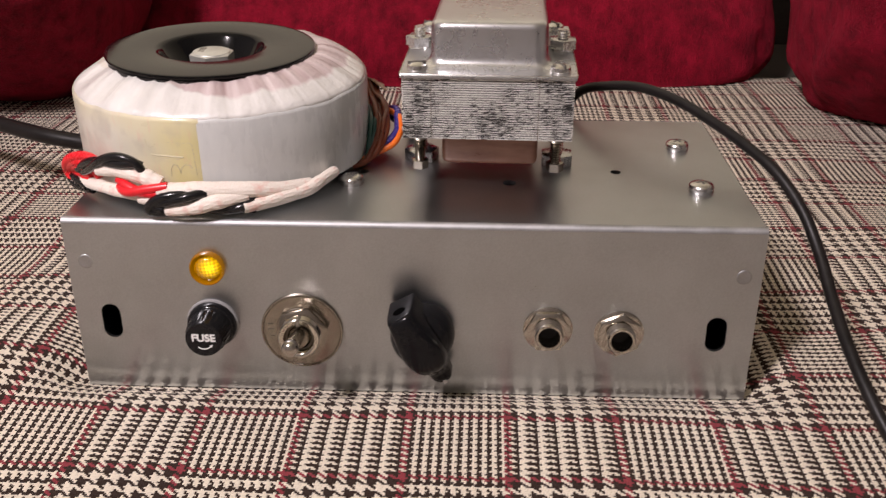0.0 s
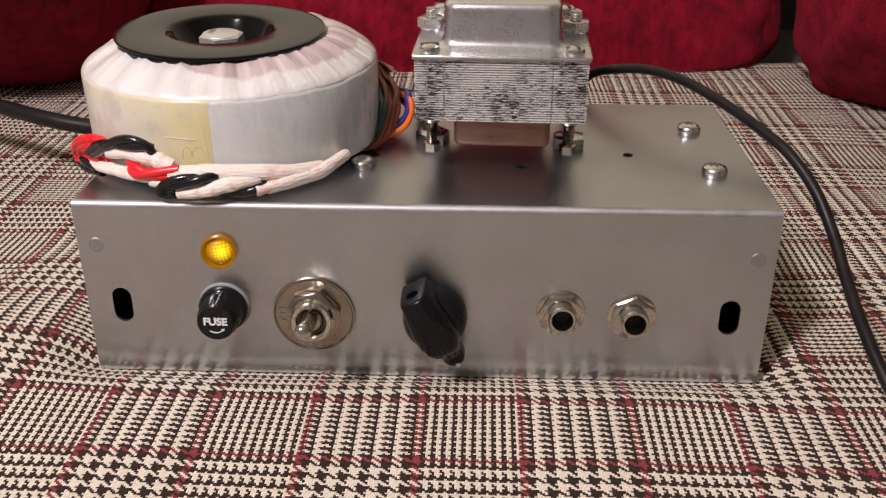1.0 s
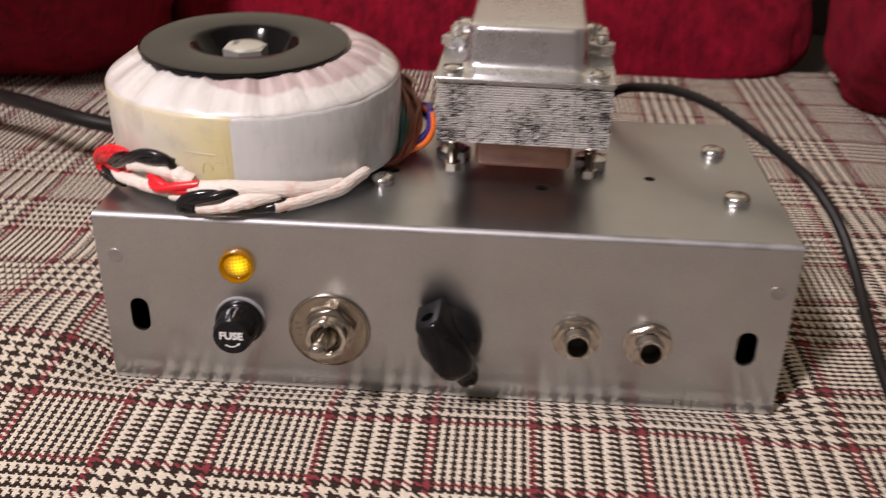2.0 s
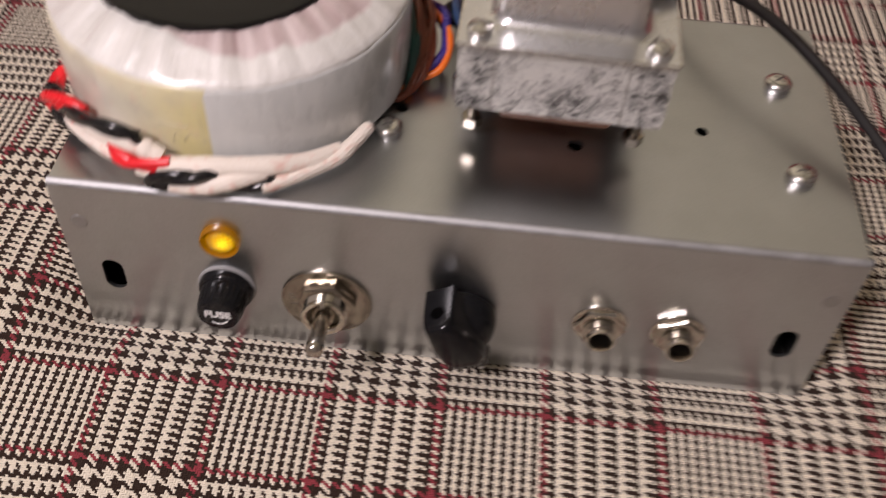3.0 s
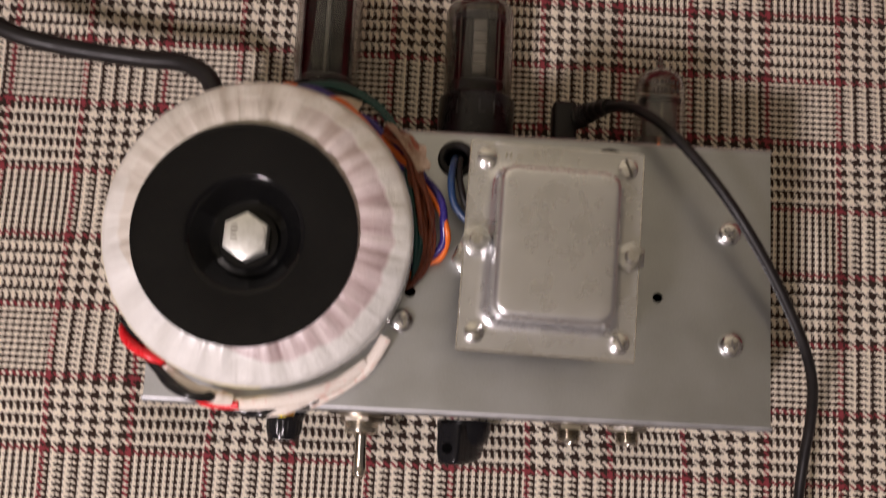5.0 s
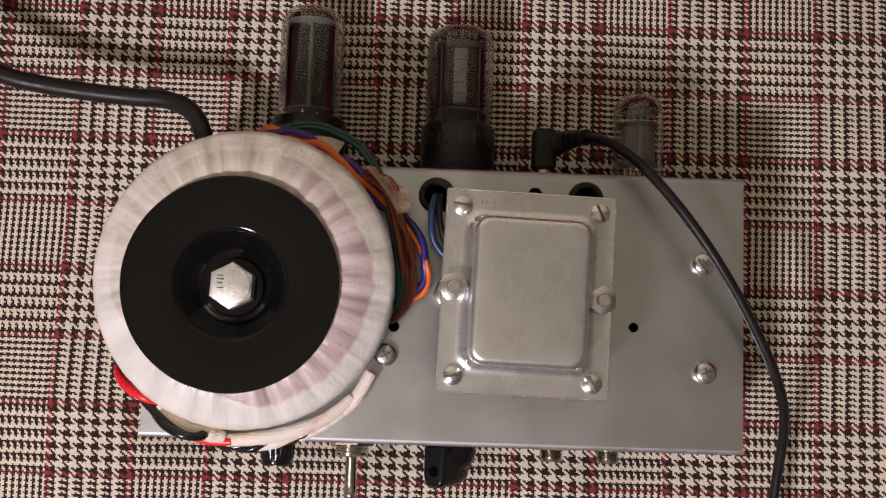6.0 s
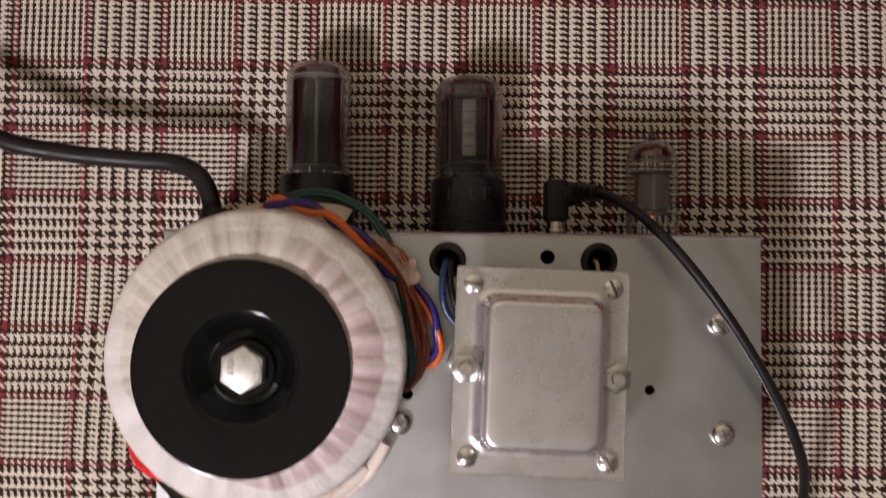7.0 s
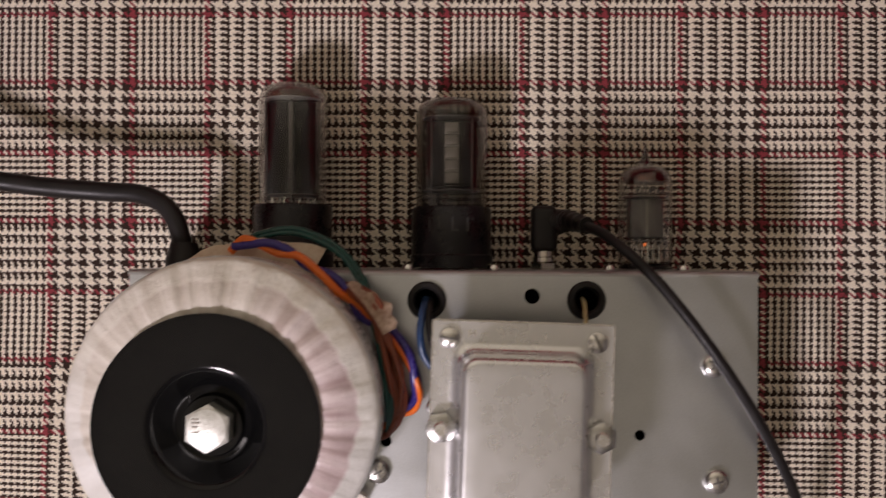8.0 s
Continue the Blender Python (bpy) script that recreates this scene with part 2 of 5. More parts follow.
M = dict(
    sleeve=stained(),
    cloth=plaid(), plush=plush(), winding=winding(), lam=laminated(),
    steel=plain("brushed_steel", (0.475, 0.494, 0.502), (0.600, 0.622, 0.632), 0.33, 1.0, 1500, 35, 0.04, 0.0001, spread=0.06),
    # steel made darker and rougher to hold down the lamp's highlight on the bends
    edge=plain("muted_edge", (0.37, 0.375, 0.38), (0.52, 0.525, 0.53), 0.55, 1.0, 1200, 120, 0.15, 0.0002, spread=0.10),
    zinc=plain("zinc_plate", (0.69, 0.695, 0.70), (0.75, 0.755, 0.76), 0.29, 0.96, 150, 25, 0.08, 0.0003, spread=0.05),
    bright=plain("bright_nickel", (0.50, 0.465, 0.405), (0.66, 0.62, 0.55), 0.17, 1.0, 1500, 120, 0.05, 0.0001, spread=0.06),
    screw=plain("screw_steel", (0.64, 0.63, 0.60), (0.80, 0.79, 0.76), 0.24, 1.0, 2500, 300, 0.08, 0.0001, spread=0.08),
    galv=plain("galvanised_bolt", (0.62, 0.625, 0.57), (0.78, 0.785, 0.73), 0.42, 0.72, 900, 200, 0.25, 0.0004),
    black=plain("black_plastic", (0.006, 0.006, 0.007), (0.010, 0.010, 0.011), 0.17, 0.0, 1400, 80, 0.03, 0.0001, spread=0.04, Specular_IOR_Level=0.30),
    lacquer=plain("black_lacquer", (0.003, 0.003, 0.0035), (0.006, 0.006, 0.006), 0.10, 0.0, 400, 60, 0.02, 0.0002, spread=0.03, Specular_IOR_Level=0.26),
    rubber=plain("black_rubber", (0.006, 0.0055, 0.0055), (0.014, 0.0115, 0.011), 0.42, 0.0, 1200, 120, 0.15, 0.0002, Specular_IOR_Level=0.30),
    # near black that paints the shade inside the box, bores and core gaps
    void=plain("inside_shade", (0.006, 0.006, 0.006), (0.012, 0.011, 0.010), 0.8),
    tape=plain("glossy_tape", (0.57, 0.585, 0.570), (0.67, 0.685, 0.665), 0.28, 0.0, 300, 45, 0.12, 0.0006, stretch=(1, 1, 0.25), Coat_Weight=0.35, Coat_Roughness=0.15),
    mark=plain("faint_print", (0.52, 0.475, 0.315), (0.62, 0.57, 0.39), 0.36),
    paper=plain("cream_paper", (0.56, 0.42, 0.29), (0.74, 0.64, 0.50), 0.6, 0.0, 700, 90, 0.2, 0.0003),
    brown_paper=plain("varnished_paper", (0.20, 0.105, 0.06), (0.62, 0.49, 0.37), 0.45, 0.0, 500, 160, 0.4, 0.0006),
    coil=plain("brown_coil_paper", (0.20, 0.085, 0.05), (0.35, 0.175, 0.11), 0.34, 0.0, 500, 60, 0.1, 0.0003, stretch=(0.2, 1, 1)),
    red=plain("red_wire", (0.74, 0.012, 0.022), (0.84, 0.025, 0.035), 0.3), brown=plain("brown_wire", (0.14, 0.032, 0.014), (0.25, 0.062, 0.024), 0.34),
    orange=plain("orange_wire", (0.72, 0.13, 0.012), (0.82, 0.19, 0.02), 0.34), green=plain("green_wire", (0.003, 0.042, 0.036), (0.006, 0.068, 0.056), 0.32),
    violet=plain("violet_wire", (0.028, 0.018, 0.15), (0.045, 0.03, 0.22), 0.32), blue=plain("blue_wire", (0.012, 0.034, 0.090), (0.022, 0.055, 0.14), 0.32),
    yellow_wire=plain("yellow_wire", (0.42, 0.34, 0.17), (0.52, 0.43, 0.23), 0.4),
    glass=glass("tube_glass", (0.955, 0.955, 0.945)), smoky=glass("smoked_glass", (0.74, 0.735, 0.72)), getter=plain("getter_mirror", (0.32, 0.24, 0.20), (0.5, 0.42, 0.36), 0.2, 1.0),
    plate=plain("dark_anode", (0.006, 0.005, 0.0045), (0.016, 0.013, 0.012), 0.42, 0.0, 900, 90, 0.8, 0.0010, stretch=(1, 1, 0.06), Specular_IOR_Level=0.22), grey=plain("grey_anode", (0.20, 0.19, 0.17), (0.30, 0.28, 0.25), 0.4, 0.7),
    mica=plain("mica", (0.16, 0.15, 0.14), (0.24, 0.23, 0.21), 0.4), bakelite=plain("bakelite", (0.006, 0.005, 0.006), (0.010, 0.009, 0.010), 0.3, Specular_IOR_Level=0.3),
    wire_black=plain("black_wire", (0.006, 0.006, 0.007), (0.012, 0.012, 0.013), 0.2),
    ink=plain("white_ink", (0.78, 0.78, 0.76), (0.85, 0.85, 0.83), 0.5), dull_ink=plain("dull_print", (0.07, 0.067, 0.064), (0.10, 0.096, 0.092), 0.5),
    wall=plain("painted_wall", (0.26, 0.249, 0.237), (0.30, 0.288, 0.273), 0.8, 0.0, 60, 3, 0.1, 0.002),
    pale_wall=plain("pale_wall_paint", (0.74, 0.72, 0.545), (0.79, 0.77, 0.59), 0.8, 0.0, 60, 3, 0.1, 0.002),
    ceiling=plain("ceiling_paint", (0.51, 0.495, 0.390), (0.55, 0.533, 0.425), 0.9, 0.0, 60, 3, 0.1, 0.002),
    board=plain("wood_floor", (0.16, 0.085, 0.045), (0.24, 0.13, 0.07), 0.4, 0.0, 60, 6, 0.1, 0.001, stretch=(0.1, 1, 1)),
    sofa=plain("dark_upholstery", (0.05, 0.04, 0.035), (0.08, 0.066, 0.058), 0.9, 0.0, 700, 30, 0.4, 0.001),
)


def amber():
    k = Nodes("amber_lens")
    sep = k.n.new("ShaderNodeSeparateXYZ")
    k.l.new(k.co, sep.inputs[0])
    wave = [k.math("SINE", k.math("MULTIPLY", k.math("ADD", sep.outputs[n], k.math("MULTIPLY", sep.outputs[2 - n], tilt)), 2 * math.pi / 0.00125)) for n, tilt in ((0, 0.12), (2, -0.12))]
    facets = k.math("ADD", 0.5, k.math("MULTIPLY", k.math("ADD", *wave), 0.22))
    hot = k.ramp(k.math("SQRT", k.math("ADD", k.math("POWER", k.math("SUBTRACT", sep.outputs[0], 0.0014), 2.0), k.math("POWER", k.math("SUBTRACT", sep.outputs[2], 0.0010), 2.0))), 0.0003, 0.0046, 1.0, 0.0)
    k.set(Base_Color=(0.42, 0.19, 0.0), Roughness=0.12, Emission_Color=k.mix(hot, (0.86, 0.42, 0.0), (1.0, 0.80, 0.015)),
          Emission_Strength=k.math("MULTIPLY", k.ramp(facets, 0.30, 0.75, 0.55, 1.25), k.ramp(hot, 0, 1, 0.05, 1.75)), Coat_Weight=0.8)
    k.bump(facets, 0.4, 0.0006)
    return k.m


def heater():
    k = Nodes("heater_glow")
    k.set(Base_Color=(0.3, 0.08, 0.02), Emission_Color=(1.0, 0.22, 0.04), Emission_Strength=0.9)
    return k.m


M["amber"], M["heater"], M["yellow"] = amber(), heater(), yellowed()
M["nickel"] = plain("pale_nickel", (0.64, 0.60, 0.51), (0.78, 0.74, 0.65), 0.15, 1.0, 1500, 120, 0.05, 0.0001, spread=0.06)
# nickel with a darkened base colour
M["darkened_nickel"] = plain("darkened_nickel", (0.34, 0.305, 0.25), (0.44, 0.40, 0.34), 0.22, 1.0, 1500, 150, 0.06, 0.0001, spread=0.06)
M["knob_black"] = plain("knob_bakelite", (0.005, 0.005, 0.006), (0.009, 0.009, 0.010), 0.18, 0.0, 1400, 80, 0.03, 0.0001, spread=0.04, Specular_IOR_Level=0.24)
# black for the shade in the set screw hole
M["pitch"] = plain("hole_shade", (0.002, 0.002, 0.002), (0.003, 0.003, 0.003), 0.9, 0.0, Specular_IOR_Level=0.0)
M["nut_steel"] = plain("zinc_nut", (0.52, 0.52, 0.51), (0.68, 0.68, 0.67), 0.26, 1.0, 1500, 150, 0.08, 0.0001, spread=0.08)
M["weld"] = plain("spot_weld", (0.40, 0.41, 0.415), (0.51, 0.52, 0.53), 0.42, 1.0, 1200, 120, 0.15, 0.0002)
# the next two paint the shade in slots, seams and cut or stamped marks
M["slot_dark"] = plain("slot_shade", (0.10, 0.095, 0.085), (0.17, 0.16, 0.145), 0.45, 0.6)
M["void_metal"] = plain("recess_shade", (0.16, 0.14, 0.11), (0.22, 0.2, 0.16), 0.4, 0.6)


# ---- mesh helpers ----
def part(name, bm, material, parent=None, label="", angle=38):
    me = bpy.data.meshes.new(name)
    bmesh.ops.recalc_face_normals(bm, faces=bm.faces[:])
    bm.to_mesh(me)
    bm.free()
    me.materials.append(M[material])
    me.shade_smooth()
    me.set_sharp_from_angle(angle=radians(angle))
    ob = new(name, me)
    ob.parent = parent
    if label:
        tagged(ob, label)
    return ob


def thing(name, at, label, category, group="", rz=0.0, m=None):
    ob = new(name)
    ob.empty_display_size = 0.01
    ob.matrix_world = m if m is not None else pose(*at, 0, 0, rz)
    return tagged(ob, label, category, group)


def add(bm, src, m=None):
    """Moves one bmesh into another."""
    if m is not None:
        src.transform(m)
    tmp = bpy.data.meshes.new("tmp")
    src.to_mesh(tmp)
    src.free()
    bm.from_mesh(tmp)
    bpy.data.meshes.remove(tmp)
    return bm


def lathe(profile, n=48, wobble=None):
    """A turned body round z; profile of (radius, height)."""
    bm, rings = bmesh.new(), []
    for r, z in profile:
        if r < 1e-7:
            rings.append([bm.verts.new((0, 0, z))])
        else:
            ring = []
            for i in range(n):
                a = 2 * math.pi * i / n
                q, h = wobble(a, r, z) if wobble else (r, z)
                ring.append(bm.verts.new((q * math.cos(a), q * math.sin(a), h)))
            rings.append(ring)
    for a, b in zip(rings, rings[1:]):
        for i in range(n):
            j = (i + 1) % n
            if len(a) == 1 and len(b) == 1:
                continue
            if len(a) == 1:
                bm.faces.new((a[0], b[i], b[j]))
            elif len(b) == 1:
                bm.faces.new((a[i], a[j], b[0]))
            else:
                bm.faces.new((a[i], a[j], b[j], b[i]))
    for ring in (rings[0], rings[-1]):
        if len(ring) > 2 and profile[0] != profile[-1]:
            bm.faces.new(ring)
    return bm


def tube_wall(profile, n=48):
    """A turned body whose profile closes on itself."""
    bm = lathe(profile + [profile[0]], n)
    bmesh.ops.remove_doubles(bm, verts=bm.verts, dist=1e-7)
    return bm


def box(x0, x1, y0, y1, z0, z1, bevel=0.0, seg=2):
    bm = bmesh.new()
    bmesh.ops.create_cube(bm, size=1, matrix=Matrix.Translation(((x0 + x1) / 2, (y0 + y1) / 2, (z0 + z1) / 2)) @ Matrix.Diagonal((x1 - x0, y1 - y0, z1 - z0, 1)))
    if bevel:
        bmesh.ops.bevel(bm, geom=bm.edges[:], offset=bevel, segments=seg, profile=0.5, affect="EDGES")
    return bm


def smooth_line(points, steps=8):
    """A Catmull-Rom line through the points."""
    p = [Vector(q) for q in points]
    p = [2 * p[0] - p[1], *p, 2 * p[-1] - p[-2]]
    out = []
    for a, b, c, d in zip(p, p[1:], p[2:], p[3:]):
        for s in range(steps):
            u = s / steps
            out.append(0.5 * (2 * b + (c - a) * u + (2 * a - 5 * b + 4 * c - d) * u * u + (3 * b - a - 3 * c + d) * u ** 3))
    return out + [p[-2]]


def sweep(line, radius, n=12, flat=1.0, ribs=0.0):
    """A round cord along a line; radius may be a function of 0..1."""
    bm, rings = bmesh.new(), []
    side = None
    for k, p in enumerate(line):
        way = (line[min(k + 1, len(line) - 1)] - line[max(k - 1, 0)]).normalized()
        if side is None:
            side = way.orthogonal().normalized()
        side = (side - way * side.dot(way)).normalized()
        up = way.cross(side)
        r = radius(k / (len(line) - 1)) if callable(radius) else radius
        rings.append([bm.verts.new(p + r * (1 + (ribs if (i + k // 5) % 2 else -ribs)) * (math.cos(2 * math.pi * i / n) * side + flat * math.sin(2 * math.pi * i / n) * up)) for i in range(n)])
    for a, b in zip(rings, rings[1:]):
        for i in range(n):
            bm.faces.new((a[i], a[(i + 1) % n], b[(i + 1) % n], b[i]))
    bm.faces.new(rings[0])
    bm.faces.new(rings[-1])
    return bm


def disc_line(cx, cy, r, n=24):
    return [(cx + r * math.cos(2 * math.pi * i / n), cy + r * math.sin(2 * math.pi * i / n)) for i in range(n)]


def slot_line(cx, cy, w, h, n=10):
    r = w / 2
    top = [(cx + r * math.cos(math.pi * i / n), cy + h / 2 - r + r * math.sin(math.pi * i / n)) for i in range(n + 1)]
    return top + [(2 * cx - x, 2 * cy - y) for x, y in top]


def sheet(outline, holes, thick):
    """A flat plate with holes, from z = 0 down to -thick."""
    bm = bmesh.new()
    edges = []
    for loop in (outline, *holes):
        vs = [bm.verts.new((x, y, 0)) for x, y in loop]
        edges += [bm.edges.new((a, b)) for a, b in zip(vs, vs[1:] + vs[:1])]
    bmesh.ops.triangle_fill(bm, use_beauty=True, use_dissolve=False, edges=edges)
    out = bmesh.ops.extrude_face_region(bm, geom=bm.faces[:])
    bmesh.ops.translate(bm, verts=[v for v in out["geom"] if isinstance(v, bmesh.types.BMVert)], vec=(0, 0, -thick))
    return bm


def round_rect(w, d, r, n=6):
    out = []
    for cx, cy, a0 in ((w / 2 - r, d / 2 - r, 0), (r - w / 2, d / 2 - r, 90), (r - w / 2, r - d / 2, 180), (w / 2 - r, r - d / 2, 270)):
        out += [(cx + r * math.cos(radians(a0 + 90 * i / n)), cy + r * math.sin(radians(a0 + 90 * i / n))) for i in range(n + 1)]
    return out


def loft(levels):
    """Skins stacked loops of (points, z), open below, closed on top."""
    bm, rings = bmesh.new(), []
    for loop, z in levels:
        rings.append([bm.verts.new((x, y, z)) for x, y in loop])
    for a, b in zip(rings, rings[1:]):
        for i in range(len(a)):
            j = (i + 1) % len(a)
            bm.faces.new((a[i], a[j], b[j], b[i]))
    bm.faces.new(rings[-1])
    return bm


def hexagon(across, z0, z1, hole=0.0):
    r = across / math.sqrt(3)
    c = 0.08 * r
    if hole:
        return tube_wall([(hole, z0), (r, z0), (r, z1 - c * 0.6), (r - c, z1), (hole, z1)], 6)
    return lathe([(0, z0), (r, z0), (r, z1 - c * 0.6), (r - c, z1), (0, z1)], 6)


def thread(r, z0, z1, pitch=0.0010, n=14):
    prof, z = [(0, z0)], z0
    while z < z1 - pitch:
        prof += [(r, z), (r * 0.80, z + pitch / 2)]
        z += pitch
    return lathe(prof + [(r * 0.9, z1), (0, z1)], n)


OUT = Matrix.Rotation(radians(90), 4, "X")      # turns z to the front, -y
BACK = Matrix.Rotation(radians(-90), 4, "X")    # turns z to the rear, +y

# ---- the room ----
FLOOR, CEIL = -0.45, 2.75


def slab(name, x0, x1, y0, y1, z0, z1, material, label):
    return tagged(part(name, box(x0, x1, y0, y1, z0, z1), material), label, name.split("_")[0], kind="structure")


slab("floor", -2.0, 2.0, -2.4, 0.87, FLOOR - 0.1, FLOOR, "board", "brown wooden floor of the room")
slab("ceiling", -2.0, 2.0, -2.4, 0.87, CEIL, CEIL + 0.1, "ceiling", "plain off-white painted ceiling")
slab("wall_north", -2.0, 2.0, 0.87, 0.97, FLOOR, CEIL, "pale_wall", "plain pale beige painted wall behind the sofa")
slab("wall_south", -2.0, 2.0, -2.5, -2.4, FLOOR, CEIL, "wall", "plain beige painted wall")
slab("wall_west", -2.1, -2.0, -2.4, 0.87, FLOOR, CEIL, "wall", "plain beige painted wall")
slab("wall_east", 2.0, 2.1, -2.4, 0.87, FLOOR, CEIL, "wall", "plain beige painted wall")
sofa = thing("sofa", (0, 0, FLOOR), "dark upholstered sofa under a checked cloth cover", "sofa")
part("seat_base", box(-1.0, 1.0, -0.34, 0.592, 0, 0.444, 0.03), "sofa", sofa)
part("backrest", box(-1.0, 1.0, 0.592, 0.80, 0, 0.64, 0.05, 4), "sofa", sofa)

# ---- the cloth ----
W, D, H = 0.1257, 0.1168, 0.070    # half width, depth and height of the chassis
XL, XR = -0.1246, 0.1268           # its two ends


def ease(u):
    u = min(max(u, 0.0), 1.0)
    return u * u * (3 - 2 * u)


def cloth_height(x, y):
    dx, dy = max(abs(x - 0.0011) - W, 0.0), max(-y, y - D, 0.0)
    d = math.hypot(dx, dy)
    z = -0.0012 + 0.0070 * ease(d / 0.020)
    z += 0.005 * ease(d / 0.012) * math.exp(-((x + 0.168) / 0.034) ** 2 - ((y - 0.012) / 0.045) ** 2)
    z += ease(d / 0.03) * (0.0022 * noise.noise((x * 9, y * 9, 0.3)) + 0.0008 * noise.noise((x * 34, y * 34, 1.7)))
    if y < -0.33:
        z -= 1.2 * (-0.33 - y) ** 1.3
    return z


def cloth():
    xs = np.linspace(-0.95, 0.95, 230)
    ys = np.linspace(-0.42, 0.412, 130)
    verts = [(x, y, cloth_height(x, y)) for y in ys for x in xs]
    n = len(xs)
    faces = [(j * n + i, j * n + i + 1, (j + 1) * n + i + 1, (j + 1) * n + i) for j in range(len(ys) - 1) for i in range(n - 1)]
    me = bpy.data.meshes.new("sofa_cover")
    me.from_pydata(verts, [], faces)
    me.materials.append(M["cloth"])
    me.shade_smooth()
    ob = new("sofa_cover", me)
    mod = ob.modifiers.new("thickness", "SOLIDIFY")
    mod.thickness, mod.offset = 0.0015, -1
    return tagged(ob, "cream, dark brown and red glen check houndstooth cloth spread over the sofa", "cloth", kind="structure")


cloth()


# ---- cushions ----
def cushion(at, half, seed, rx, rz, label, e=(0.50, 0.52, 0.46)):
    bm = bmesh.new()
    bmesh.ops.create_uvsphere(bm, u_segments=96, v_segments=64, radius=1)
    for v in bm.verts:
        p = v.co.copy()
        q = Vector([math.copysign(abs(c) ** k, c) for c, k in zip(p, e)])
        s = 1 + 0.05 * noise.noise(p * 1.7 + Vector((seed, 0, 0))) + 0.026 * noise.noise(p * 5 + Vector((0, seed, 0))) + 0.006 * noise.noise(p * 17)
        v.co = Vector((q.x * half[0], q.y * half[1], q.z * half[2])) * s
    bm.transform(pose(0, 0, 0, rx, 0, rz))
    for v in bm.verts:
        v.co.z = max(v.co.z, 0.0065 - at[2] + 0.002 * noise.noise(v.co * 20))
    ob = part("cushion", bm, "plush", angle=180)
    ob.location = at
    return tagged(ob, label, "cushion", "cushions along the sofa back")


cushion((-0.010, 0.500, 0.072), (0.259, 0.084, 0.142), 1.0, -32, 0, "dark red plush cushion lying against the sofa back")
cushion((-0.466, 0.336, 0.112), (0.246, 0.098, 0.134), 4.0, 50, 4, "dark red plush cushion leaning forward on the cloth", (0.45, 0.60, 0.60))
cushion((0.481, 0.294, 0.108), (0.252, 0.098, 0.134), 7.0, 54, -5, "dark red plush cushion pushed forward beside another", (0.47, 0.60, 0.60))

# ---- the chassis ----
chassis = thing("amplifier_chassis", (0, 0, 0), "bare grey steel amplifier chassis box with punched holes", "chassis")
RB, TH = 0.0021, 0.0014
LEAN = pose(0, 0, H - RB) @ Matrix.Rotation(radians(-2.2), 4, "X") @ pose(0, 0, RB - H)      # the front flange flares towards its foot


def chassis_parts():
    holes = [disc_line(0.0797, 0.0518, 0.0021), disc_line(-0.0211, 0.0489, 0.0023), disc_line(0.0369, 0.1067, 0.0031, 28),
             disc_line(0.0372, 0.0390, 0.0026), disc_line(-0.0050, 0.1048, 0.0055, 28), disc_line(0.0584, 0.1052, 0.0055, 28)]
    top = sheet([(XL + 0.0006, RB), (XR - 0.0006, RB), (XR - 0.0006, D - RB), (XL + 0.0006, D - RB)], holes, TH)
    top.transform(Matrix.Translation((0, 0, H)))
    part("top_panel", top, "steel", chassis)
    for name, y, s, cut in (("front_panel", 0.0, 1, [slot_line(-0.1115, 0.0285, 0.0072, 0.0142), slot_line(0.1132, 0.0278, 0.0074, 0.0142)]), ("rear_panel", D, -1, [])):
        bm = sheet([(XL, 0.0), (XR, 0.0), (XR, H - RB), (XL, H - RB)], cut, TH)
        bm.transform(Matrix.Rotation(radians(90), 4, "X"))
        if s < 0:
            bm.transform(Matrix.Diagonal((1, -1, 1, 1)))
        bend = bmesh.new()
        rows = []
        for k in range(9):
            a = radians(90 * k / 8)
            for r in (RB, RB - TH):
                rows.append([bend.verts.new((x, RB - r * math.cos(a), H - RB + r * math.sin(a))) for x in (XL, XR)])
        for k in range(0, 16, 2):
            for c in (0, 1):
                a, b = rows[k + c], rows[k + 2 + c]
                bend.faces.new((a[0], a[1], b[1], b[0]))
            for e in (0, 1):
                bend.faces.new((rows[k][e], rows[k + 1][e], rows[k + 3][e], rows[k + 2][e]))
        if s < 0:
            bend.transform(Matrix.Diagonal((1, -1, 1, 1)))
        for m in (bm, bend):
            m.transform(Matrix.Translation((0, y, 0)))
        if s > 0:
            bm.transform(LEAN)
        part(name, bm, "steel", chassis)
        part("folded_edge", bend, "edge", chassis, "folded steel edge in a darker tone that mutes its highlight")
    for x in (XL + 0.0006, XR - 0.0020):
        part("side_panel", box(x, x + TH, RB + 0.0003, D - RB - 0.0003, 0.0005, H - TH - 0.0003), "steel", chassis)
    # pressed spots where the side flanges are welded on
    for x, z in ((0.1204, 0.0513), (-0.1178, 0.0530)):
        spot = lathe([(0.0028, 0), (0.0027, 0.0001), (0.0023, 0.0002), (0.0019, 0.0001), (0, 0.00005)], 24)
        spot.transform(LEAN @ Matrix.Translation((x, 0, z)) @ OUT)
        part("weld_spot", spot, "weld", chassis, "dark round spot weld")
    # added black sheet: the darkness inside the box is put into its colour
    part("inside_shade_sheet", box(XL + 0.0021, XR - 0.0021, 0.0016, D - 0.0016, 0.0006, 0.0014), "void", chassis, "black sheet standing in for the shade inside the box")


chassis_parts()


